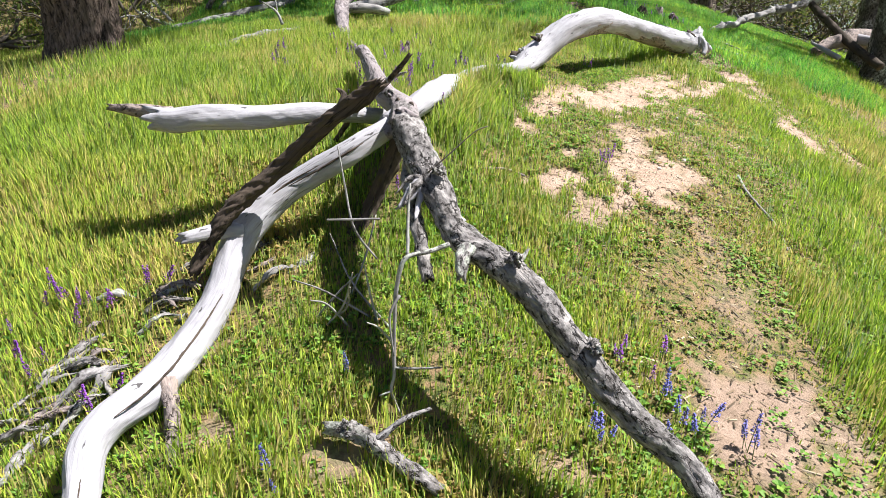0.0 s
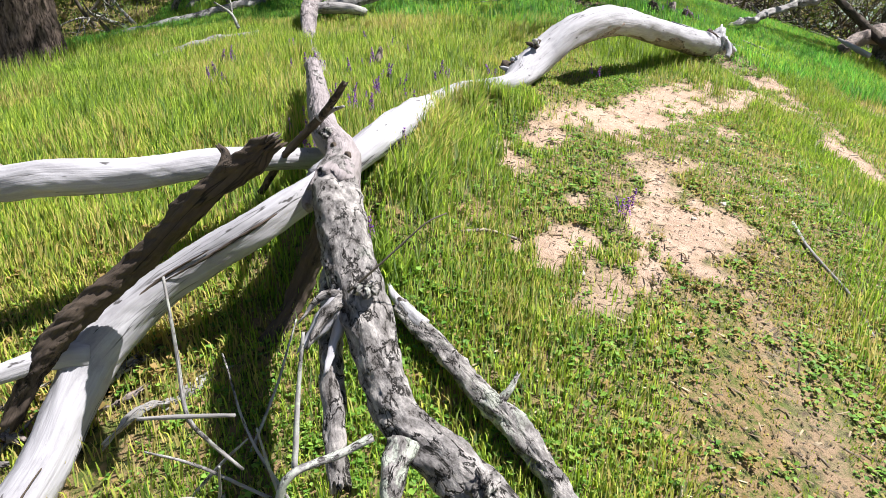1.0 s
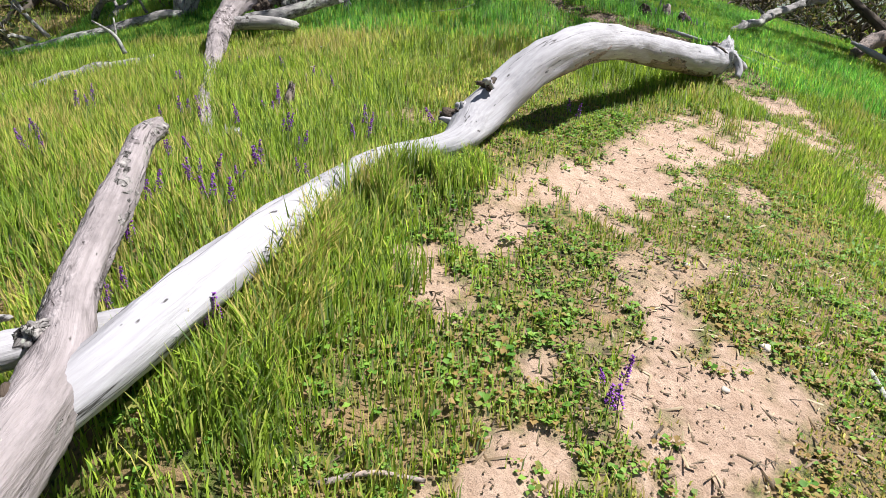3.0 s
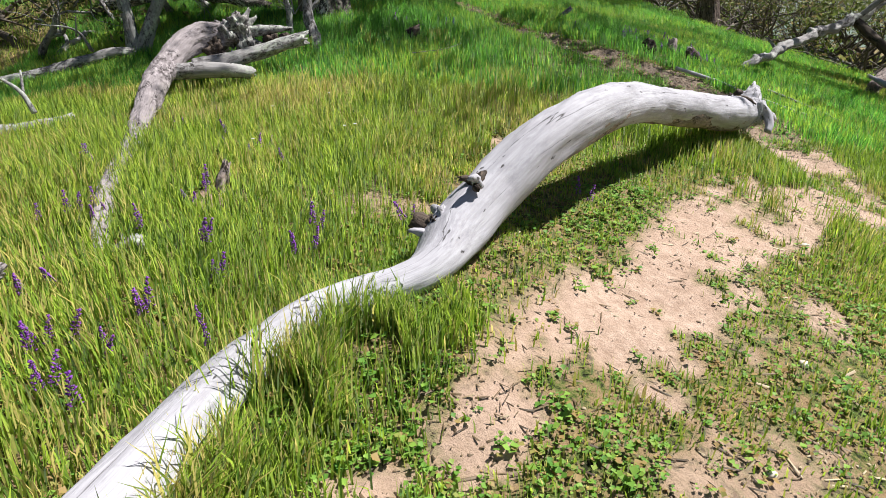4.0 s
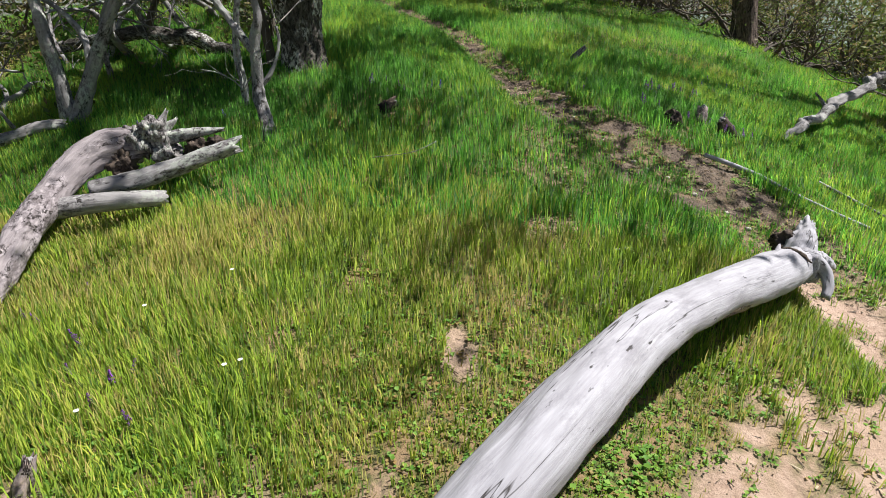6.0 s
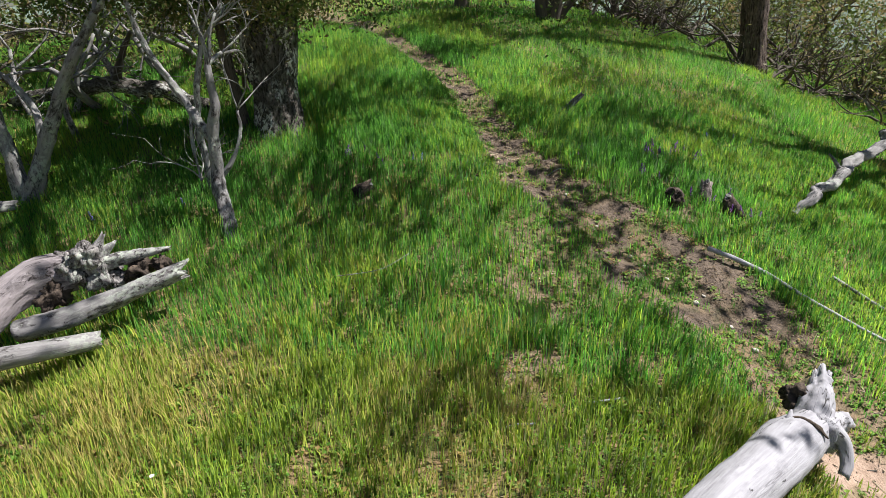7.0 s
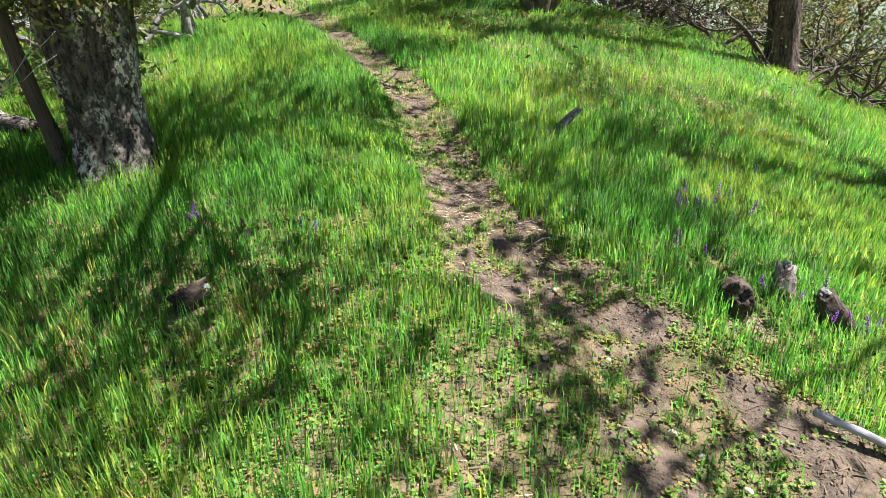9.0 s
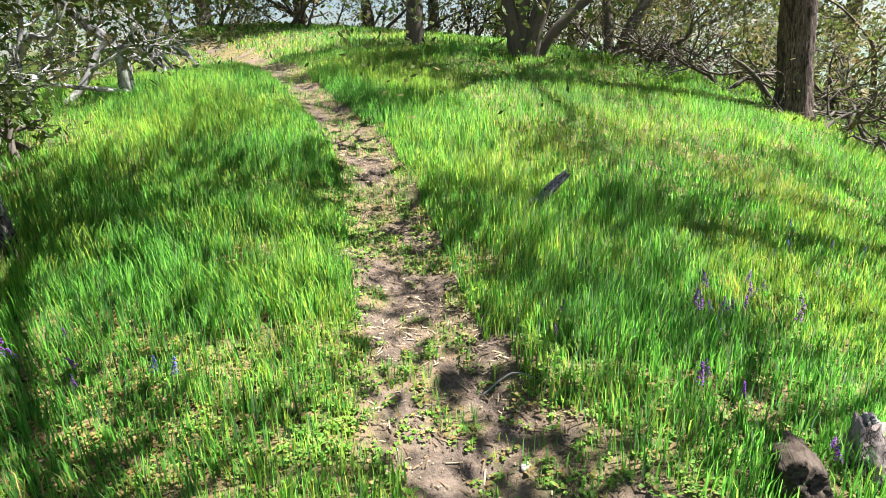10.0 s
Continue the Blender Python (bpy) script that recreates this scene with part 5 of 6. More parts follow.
chunk(0.53, 10.48, (0.06, 0.03, 0.03), 0.06, 0.14, "dark grey rotted stump in a gap of the grass", 525, CHAR)
chunk(-0.43, 6.4, (0.02, 0.02, 0.08), 0.035, 0.16, "pale splintered wood stub in the grass", 517, PINK_BARK)
stump(-0.62, 5.75, 0.05, 0.06, "grey rotted wood stub in the grass", 521, DEAD_TWIG)
stick([(3.6, 10.1, 0.06), (3.95, 9.95, 0.05), (4.3, 9.65, 0.05), (4.75, 9.3, 0.04)], 0.022, "pale barkless stick lying beside the path", SILVER, 531)
stick([(4.72, 10.05, 0.05), (4.9, 9.8, 0.05), (5.1, 9.62, 0.03), (5.3, 9.35, 0.03)], 0.017, "grey stick half hidden in grass", DEAD_TWIG, 532)
stick([(1.6, 8.05, 0.02), (1.72, 8.12, 0.03), (1.86, 8.16, 0.02)], 0.008, "thin pale stick on the trodden ground", SILVER, 533)
stick([(2.2, 8.35, 0.02), (2.4, 8.38, 0.03)], 0.008, "thin pale stick on the trodden ground", SILVER, 534)
stick([(0.55, 9.1, 0.15), (0.85, 9.15, 0.2), (1.05, 9.3, 0.22)], 0.003, "thin dry stalk leaning in the grass", DEAD_TWIG, 535)
stick([(0.28, 3.55, 0.02), (0.42, 3.6, 0.04), (0.56, 3.62, 0.02)], 0.01, "short dry stick in the grass", PINK_BARK, 536)
stick([(2.35, 4.3, 0.01), (2.3, 4.0, 0.02), (2.36, 3.7, 0.01), (2.32, 3.45, 0.01)], 0.012, "crooked grey stick on the bank", DEAD_TWIG, 537)
stick([(0.62, 2.2, 0.02), (0.7, 2.05, 0.03), (0.78, 1.95, 0.02), (0.82, 1.8, 0.01)], 0.006, "thin curved dry stalk on the bank", DEAD_TWIG, 538)
stick([(2.35, 11.25, 0.01), (2.5, 11.35, 0.02), (2.6, 11.3, 0.03)], 0.005, "small forked stick lying on the path", DEAD_TWIG, 539)


# ---- the wood behind ----
def leaning_oak(x, y, stems, label, seed, leaves=9000, size=0.05):
    rnd = np.random.default_rng(seed)
    t = thing("tree", None, label, "tree", "trees at the wood's edge")
    rows, tips = [], []
    z = on(x, y, -0.1)
    for dx, dy, h, r in stems:
        limb("trunk", [(x + 0.08 * dx, y + 0.08 * dy, z, r * 1.3), (x + 0.35 * dx, y + 0.35 * dy, z + 0.4 * h, r), (x + dx, y + dy, z + h, r * 0.75)], TWIG_DARK, t, sides=16, step=0.12, rough=0.2, ripple=0.01, seed=int(rnd.integers(1, 900)))
        for k in range(3):
            a = rnd.random() * 6.28
            rr, tt = grow((x + dx, y + dy, z + h), (0.5 * dx / h + 0.8 * math.cos(a), 0.5 * dy / h + 0.8 * math.sin(a), 0.5), h * 0.55, r * 0.6, 2, rnd, 0.8, 0.05, 0.5)
            rows += rr
            tips += tt
    limbs_of(t, rows, TWIG_DARK, rnd, 2, 0.15, (4, 5, 6, 8))
    leaf_cloud("crown", tips, leaves, 0.35, size, OAK_LEAF, t, rnd)
    return t


leaning_oak(1.52, 20.8, [(0.1, 0.2, 3.2, 0.15), (-0.25, 0.3, 2.6, 0.07)], "dark slender oak standing at the wood's edge", 601, 9000)
leaning_oak(3.6, 19.9, [(-0.9, 0.3, 2.6, 0.14), (-0.1, 0.2, 2.8, 0.12), (0.9, 0, 2.6, 0.15), (2.2, 0.1, 1.9, 0.09)], "many-stemmed oak with dark spreading trunks", 602, 12000)
leaning_oak(5.9, 22.4, [(1.6, 0.3, 2.4, 0.13), (-0.3, 0.6, 2.8, 0.1)], "oak with a dark trunk leaning over the slope", 603, 10000)
EDGE_BRUSH = [(8.0, 30.4, 2.8, 5000, False), (9.4, 28.6, 2.6, 4400, False), (10.6, 26.4, 2.6, 4400, False), (12.0, 27.0, 2.8, 5000, False), (10.8, 19.6, 2.6, 5600, False), (11.8, 18.0, 2.4, 4600, False), (11.2, 17.4, 1.6, 500, True), (12.6, 16.4, 2.4, 4600, False), (6.9, 22.9, 1.7, 600, True), (12.8, 20.5, 3.4, 6500, False), (11.5, 24.0, 3.6, 7000, False)]
FAR_BRUSH = [(3.0, 30.0, 2.6, 5000, False), (0.2, 30.5, 2.4, 4000, False), (-2.6, 29.5, 2.6, 5000, False), (5.4, 29.0, 2.8, 5000, False), (-5.4, 28.0, 2.8, 5000, False), (-8.0, 25.5, 3.0, 6000, False), (-7.4, 17.4, 2.8, 5500, False), (8.4, 28, 3, 6000, False), (1.8, 33.5, 3.2, 5000, False), (-4.0, 33.0, 3.2, 5000, False)]
for i, (x, y, s, n, dead) in enumerate(EDGE_BRUSH + FAR_BRUSH):
    brush(x, y, s, "tangled dead grey brush on the slope" if dead else "thick olive-green brush with dark twigs", 620 + i, int(0.7 * n), dead=dead, leaf_size=0.055)
for i, (x, y, s, n, dead) in enumerate([(-3.6, 13.2, 2.0, 350, True), (-2.6, 14.6, 1.9, 250, True), (-4.6, 15.6, 2.4, 900, True), (-3.4, 18.6, 2.2, 400, True), (-5.6, 20.5, 2.8, 6000, False), (-2.9, 20.2, 1.8, 300, True),
                                       (-6.2, 12.4, 2.4, 4500, False), (-5.0, 11.4, 1.6, 900, True), (-8.6, 11.0, 2.6, 5200, False), (-9.6, 14.6, 3.0, 6000, False), (-1.45, 13.75, 0.8, 900, False), (-2.3, 15.2, 1.2, 300, True)]):
    brush(x, y, s, "leafless grey brush beneath the trees" if dead else "dark leafy brush beneath the trees", 650 + i, n, mat=OAK_LEAF, dead=dead)
for i, (x, y, h, r) in enumerate([(-9.5, 27, 6, 0.24), (-6.5, 30, 7, 0.26), (-3.5, 31.5, 6, 0.22), (-0.8, 31, 5.5, 0.2), (1.6, 32, 6.5, 0.22), (4.2, 33, 6, 0.22), (7.0, 31.5, 6.5, 0.24), (10.5, 30, 7, 0.26), (14.5, 27.5, 7, 0.26), (-12, 20, 7, 0.28), (-10.5, 9.2, 7, 0.28)]):
    big_tree(x, y, r, h, "grey-green oak closing off the far meadow", OAK_BARK, OAK_LEAF if i % 3 == 0 else BRUSH_LEAF, 680 + i, lean=(0.05 * ((i % 3) - 1), 0.0), crown_from=0.16, leaves=7000, limbs_n=8, reach=3.4, leaf_size=0.1, ripple=0.015, spread_leaf=0.45)


for i, (x, y, s) in enumerate([(7.3, 19.9, 2.0), (9.3, 19.4, 2.2), (6.5, 21.0, 1.8), (9.9, 17.8, 2.0), (8.7, 17.9, 1.5), (10.6, 16.4, 1.8), (5.9, 21.6, 1.5)]):
    brush(x, y, s, "bare dark arching branches beside the pine", 700 + i, 500, way=(0, 0, 0.4), n=10, mat=OAK_LEAF)


def far_hills():
    """Wooded hills across the valley."""
    a = np.linspace(-1.75, 1.75, 161)
    k = np.linspace(0, 1, 9)
    A, K = np.meshgrid(a, k, indexing="ij")
    top = 10 + 34 * fbm(A * 3, A * 0 + 1, 77, 4)
    dist = 420 + 160 * K
    X, Y, Z = dist * np.sin(A), dist * np.cos(A), -34 + (top + 30) * K ** 0.8 + 4 * fbm(A * 40, K * 7, 78, 2)
    n, m = A.shape
    i, j = np.meshgrid(np.arange(n - 1), np.arange(m - 1), indexing="ij")
    q = (i * m + j).ravel()
    me = tri_mesh("far_hills", np.stack([X, Y, Z], -1).reshape(-1, 3), np.vstack([np.stack([q, q + m, q + m + 1], 1), np.stack([q, q + m + 1, q + 1], 1)]))
    mat = plain("hill_woods", (0.10, 0.15, 0.12), (0.20, 0.25, 0.2), 0.05, 0.95)
    return tagged(finish("backdrop", me, mat), "hazy wooded hills across the valley", "hills", kind="structure")


far_hills()


# ---- grass, weeds and flowers ----
def sparse(x, y):
    """Where the sandy bank lets little grow, 0 to 1."""
    return np.maximum(np.clip(1 - np.hypot((x - 1.8) / 1.7, (y - 5.2) / 2.9), 0, 1), np.clip(1 - np.hypot((x - 1.5 - 0.12 * (y - 2)) / 0.62, (y - 2.6) / 1.8), 0, 1))


def grass_height(x, y):
    h = 0.085 + 0.09 * fbm(x * 0.8, y * 0.8, 41) - 0.012 * np.clip((y - 7) / 4, 0, 1) - 0.045 * np.clip((5.0 - y) / 2, 0, 1)
    h = h * (0.45 + 0.75 * fbm(x * 2.2, y * 2.2, 43, 3) + 0.6 * fbm(x * 7, y * 7, 47, 2))
    sandy = sparse(x, y)
    return h * (1 - 0.62 * np.clip(sandy * 2.2, 0, 1)) * (1 - 0.45 * np.clip(1.7 - path_far(x, y) / 0.35, 0, 1))


def blades(name, x, y, width, label, lean=0.35, tall=1.0, mat=None):
    n = len(x)
    h = grass_height(x, y) * (0.55 + 0.75 * rng.random(n)) * tall
    z = land(x, y) - 0.01
    a = rng.random(n) * 2 * np.pi
    comb = fbm(x * 1.5, y * 1.5, 61, 3) * 4 * np.pi
    dx = np.cos(a) * lean * 0.75 + np.cos(comb) * lean * 0.3
    dy = np.sin(a) * lean * 0.75 + np.sin(comb) * lean * 0.3
    k = rng.random(n) * 0.8 + 0.3
    t = rng.random(n) * np.pi
    wx, wy = np.cos(t) * width * (0.6 + 0.8 * rng.random(n)) / 2, np.sin(t) * width / 2
    base, mid, tip = np.stack([x, y, z], 1), np.stack([x + dx * h * 0.32 * k, y + dy * h * 0.32 * k, z + h * 0.58], 1), np.stack([x + dx * h * k, y + dy * h * k, z + h * (1 - 0.18 * k)], 1)
    w = np.stack([wx, wy, np.zeros(n)], 1)
    if width > 0.0105:
        # far off, one tapering face for a blade is enough
        v = np.stack([base - w, base + w, tip], 1).reshape(-1, 3)
        return tagged(finish(name, tri_mesh(name, v, np.arange(n * 3).reshape(-1, 3)), mat or GRASS, smooth=False), label, "grass", kind="stuff")
    v = np.stack([base - w, base + w, mid + w * 0.8, mid - w * 0.8, tip], 1).reshape(-1, 3)
    i = np.arange(n) * 5
    tris = np.stack([np.stack([i, i + 1, i + 2], 1), np.stack([i, i + 2, i + 3], 1), np.stack([i + 3, i + 2, i + 4], 1)], 1).reshape(-1, 3)
    return tagged(finish(name, tri_mesh(name, v, tris), mat or GRASS, smooth=False), label, "grass", kind="stuff")


def sown(x0, x1, y0, y1, per_m2, keep_bare=0.0, clump=0.5):
    n = int((x1 - x0) * (y1 - y0) * per_m2)
    x, y = x0 + (x1 - x0) * rng.random(n), y0 + (y1 - y0) * rng.random(n)
    b = bare_soil(x, y)
    sandy = sparse(x, y)
    p = (1 - b) ** 2.2 * np.clip(1 - clump + 2 * clump * (0.5 + 2.2 * (fbm(x * 3.2, y * 3.2, 71, 4) - 0.47)), 0.1, 1.3) * (1 - 0.5 * np.clip(sandy * 2, 0, 1)) * (1 - 0.42 * np.clip((3.5 - y) / 0.7, 0, 1) * (y > 0.8)) + keep_bare * (fbm(x * 6, y * 6, 73, 2) > 0.58)
    k = rng.random(n) < p
    return x[k], y[k]


blades("grass", *sown(-0.7, 1.1, 2.3, 3.9, 3200, 0.0, 0.35), 0.006, "bright fresh grass round the feet of the logs", 0.4, 1.25)
blades("grass", *sown(-3.6, 5.2, 1.0, 8.5, 4600, 0.06, 0.6), 0.0064, "bright green and straw-coloured spring grass on the bank")
def tufts():
    """Taller tufts leaning against the logs."""
    n = 9000
    t = rng.random(n)
    x = np.interp(t, [0, 0.25, 0.55, 0.8, 1], [-0.07, 0.05, 0.12, 0.36, 0.7]) + 0.13 + 0.07 * rng.normal(size=n)
    y = np.interp(t, [0, 0.25, 0.55, 0.8, 1], [3.7, 4.31, 4.77, 5.09, 5.33]) - 0.12 + 0.07 * rng.normal(size=n)
    m = 1200
    x, y = np.concatenate([x, -0.15 + 0.12 * rng.normal(size=m), 0.42 + 0.12 * rng.normal(size=m)]), np.concatenate([y, 3.15 + 0.25 * rng.normal(size=m), 4.25 + 0.14 * rng.normal(size=m)])
    keep = fbm(x * 6, y * 6, 75, 2) > 0.42
    blades("grass", x[keep], y[keep], 0.006, "tall bright tufts of grass beside the fallen logs", 0.4, 1.7)
    n = 3600
    t = rng.random(n)
    x = np.interp(t, [0, 0.3, 0.7, 1], [-0.20, -0.02, 0.08, 0.20]) + 0.13 + 0.05 * rng.normal(size=n)
    y = np.interp(t, [0, 0.3, 0.7, 1], [3.25, 3.70, 4.45, 4.95]) - 0.06 + 0.06 * rng.normal(size=n)
    keep = fbm(x * 7, y * 7, 76, 2) > 0.45
    blades("grass", x[keep], y[keep], 0.0065, "long blades of grass growing up across the silver log", 0.55, 2.5)


tufts()
blades("grass", *sown(-3.2, 2.4, 1.0, 3.7, 1900, 0.0, 0.8), 0.0062, "yellowing grass round the lower logs", 0.5, 0.95, STRAW)
blades("grass", *sown(-2.4, 1.9, 5.8, 8.9, 900, 0.0, 0.8), 0.0062, "lime-yellow grass above the arched log", 0.45, 1.0, STRAW)
blades("grass", *sown(-5.0, 7.5, 8.5, 14.0, 3300, 0.03), 0.0062, "lush green grass either side of the foot path", 0.3, mat=LUSH)
def path_bank():
    """Deep soft grass on the banks along the path, thickest on its uphill side."""
    n = 60000
    y = 11.5 + 6.5 * rng.random(n)
    mid = np.interp(y, [p[1] for p in PATH_LINE], [p[0] for p in PATH_LINE])
    side = np.where(rng.random(n) < 0.68, -1, 1)
    x = mid + side * (0.32 + np.where(side < 0, 2.3, 1.6) * rng.random(n) ** 1.3)
    keep = fbm(x * 2.1, y * 2.1, 78, 3) > 0.40
    blades("grass", x[keep], y[keep], 0.0066, "deep soft green grass banked up along the foot path", 0.4, 1.45, LUSH)
    n = 9000
    x, y = 2.45 + 0.42 * rng.normal(size=n), 2.75 + 0.75 * rng.normal(size=n)
    keep = (x > 1.85 + 0.35 * (y - 2.0) * 0.6) & (fbm(x * 3, y * 3, 79, 3) > 0.38)
    blades("grass", x[keep], y[keep], 0.0062, "tall lush tuft of grass at the foot of the bank", 0.35, 1.9)


path_bank()
blades("grass", *sown(-7.0, 11.0, 14.0, 21.0, 1600), 0.0108, "sunlit meadow grass on the crown of the hill", 0.4, mat=LUSH)
blades("grass", *sown(-14.0, 15.0, 21.0, 34.0, 150), 0.03, "far meadow grass under the trees", 0.4, mat=LUSH)
for x0, x1, y0, y1, n, w in ((-3.6, 5.2, -2.0, 1.0, 500, 0.014), (-12.0, -3.6, -4.0, 2.0, 220, 0.02), (5.2, 13.0, -4.0, 2.0, 200, 0.02), (-3.6, 5.2, -6.0, -2.0, 220, 0.02), (7.5, 15.0, 2.0, 21.0, 160, 0.022), (-16.0, -7.0, 2.0, 24.0, 130, 0.025)):
    blades("grass", *sown(x0, x1, y0, y1, n), w, "green grass covering the rest of the hillside", 0.4)
blades("grass", *sown(-9.0, -3.6, 2.0, 14.0, 500), 0.013, "tall grass on the shaded side of the hill", 0.4)
blades("grass", *sown(5.2, 11.0, 2.0, 14.0, 450), 0.013, "tall grass on the slope's edge", 0.4)


def straw():
    """Yellowed patches where the grass is drying off."""
    upper = [(0.3, 8.6, 0.25), (-0.8, 8.2, 0.25), (0.7, 9.3, 0.25), (1.45, 8.75, 0.25), (-0.7, 7.4, 0.25), (1.4, 8.95, 0.2), (0.73, 10.4, 0.2), (-0.07, 10.3, 0.3), (0.15, 12.4, 0.35), (4.55, 13.2, 0.3), (0.0, 12.1, 0.3), (0.4, 7.3, 0.2), (1.9, 12.9, 0.4), (3.2, 14.6, 0.5), (5.4, 14.8, 0.6), (3.9, 12.2, 0.3)]
    lower = [(-1.9, 2.7, 0.4), (-1.2, 2.25, 0.3), (-2.0, 3.6, 0.5), (-0.9, 1.7, 0.3), (-0.3, 1.75, 0.3), (0.4, 1.75, 0.3), (0.9, 2.4, 0.35), (0.6, 3.1, 0.3), (1.3, 2.9, 0.35), (1.2, 3.6, 0.3), (-2.6, 2.4, 0.5), (-1.5, 4.2, 0.5), (0.3, 2.4, 0.3), (0.8, 6.7, 0.3), (-1.4, 3.1, 0.35), (0.5, 2.85, 0.3), (-1.65, 3.15, 0.4), (-2.3, 3.2, 0.5), (-0.5, 1.95, 0.25), (-0.8, 1.85, 0.25), (0.2, 4.2, 0.25), (-1.6, 5.4, 0.5), (-2.6, 4.6, 0.6), (-0.6, 6.6, 0.4)]
    xs, ys = [], []
    for x, y, s in upper + lower:
        n = int(4200 * s * s) + 120
        xs.append(x + s * 0.6 * rng.normal(size=n))
        ys.append(y + s * 0.6 * rng.normal(size=n))
    x, y = np.concatenate(xs), np.concatenate(ys)
    keep = (bare_soil(x, y) < 0.4) & (fbm(x * 7, y * 7, 77, 3) > 0.42)
    blades("grass", x[keep], y[keep], 0.006, "yellow straw-coloured patches of drying grass", 0.45, 0.95, STRAW)


straw()


def weeds(name, x, y, size, label, leaves=5):
    """Low rosettes of small broad leaves."""
    n = len(x)
    z = surface(x, y)
    cx, cy, cz = np.repeat(x, leaves), np.repeat(y, leaves), np.repeat(z, leaves)
    m = n * leaves
    s = size * (0.5 + rng.random(m))
    a = rng.random(m) * 2 * np.pi
    up = 0.2 + 1.0 * rng.random(m)
    d = np.stack([np.cos(a), np.sin(a), up * 0.9], 1)
    d /= np.linalg.norm(d, axis=1)[:, None]
    side = np.stack([-np.sin(a), np.cos(a), np.zeros(m)], 1)
    c = np.stack([cx + 0.7 * size * rng.normal(size=m), cy + 0.7 * size * rng.normal(size=m), cz + 0.003 + 0.8 * size * rng.random(m)], 1)
    L, W = s[:, None], (s * 0.42)[:, None]
    v = np.stack([c, c + d * L * 0.55 + side * W, c + d * L - np.array([0, 0, 0.25]) * L, c + d * L * 0.55 - side * W], 1).reshape(-1, 3)
    i = np.arange(m) * 4
    me = tri_mesh(name, v, np.vstack([np.stack([i, i + 1, i + 2], 1), np.stack([i, i + 2, i + 3], 1)]))
    return tagged(finish(name, me, WEED, smooth=False), label, "weeds", kind="stuff")


weeds("weeds", *sown(-2.5, 5.0, 1.2, 8.6, 300, 0.3, 0.95), 0.02, "low broad-leaved weeds between grass and sand", 9)
_wx, _wy = sown(-1.8, 3.2, 1.2, 8.4, 420, 0.02, 0.9)
_k = fbm(_wx * 2.3, _wy * 2.3, 88, 3) > 0.53
weeds("weeds", _wx[_k], _wy[_k], 0.027, "lush green clumps of broad-leaved herbs", 6)
weeds("weeds", *sown(-1.8, 4.6, 1.2, 8.4, 680, 0.10, 0.8), 0.013, "carpet of tiny herbs on the bank", 4)
weeds("weeds", *sown(0.3, 5.5, 8.3, 13.5, 620, 0.42, 0.9), 0.02, "low weeds creeping over the trodden path", 8)


def litter():
    """Dry stalks and chips strewn over the bare soil."""
    n = 120000
    x, y = np.concatenate([rng.uniform(0.2, 4.2, n // 2), rng.uniform(0.6, 4.4, n // 2)]), np.concatenate([rng.uniform(1.2, 8, n // 2), rng.uniform(8, 15, n // 2)])
    k = rng.random(n) < np.where(y < 8.3, np.where(y < 5, 0.7, 0.18), 0.4 + 0.6 * (bare_soil(x, y) > 0.3)) * fbm(x * 4, y * 4, 91)
    x, y = x[k], y[k]
    m = len(x)
    a, ln, w = rng.random(m) * np.pi * 2, 0.003 + 0.042 * rng.random(m) ** 3.6, 0.0012 + 0.0035 * rng.random(m)
    z = surface(x, y) + 0.002
    d, s = np.stack([np.cos(a), np.sin(a), 0.15 * rng.normal(size=m)], 1) * ln[:, None], np.stack([-np.sin(a), np.cos(a), 0.3 * rng.normal(size=m)], 1) * w[:, None]
    c = np.stack([x, y, z + 0.003 * rng.random(m)], 1)
    top = np.array([0, 0, 0.004])
    v = np.stack([c - d - s, c - d + s, c + d + s, c + d - s, c - d * 0.9 + top, c + d * 0.9 + top], 1).reshape(-1, 3)
    i = np.arange(m) * 6
    f = [(0, 1, 4), (1, 2, 5), (1, 5, 4), (2, 3, 5), (3, 0, 4), (3, 4, 5)]
    me = tri_mesh("litter", v, np.vstack([np.stack([i + p, i + q, i + r], 1) for p, q, r in f]))
    mat = leaf_material("dry_litter", (0.04, 0.028, 0.018), (0.2, 0.14, 0.085), (0.45, 0.37, 0.25), 0.12, 0.0)
    return tagged(finish("litter", me, mat, smooth=False), "dry stalks and wood chips strewn over the soil", "litter", kind="stuff")


litter()


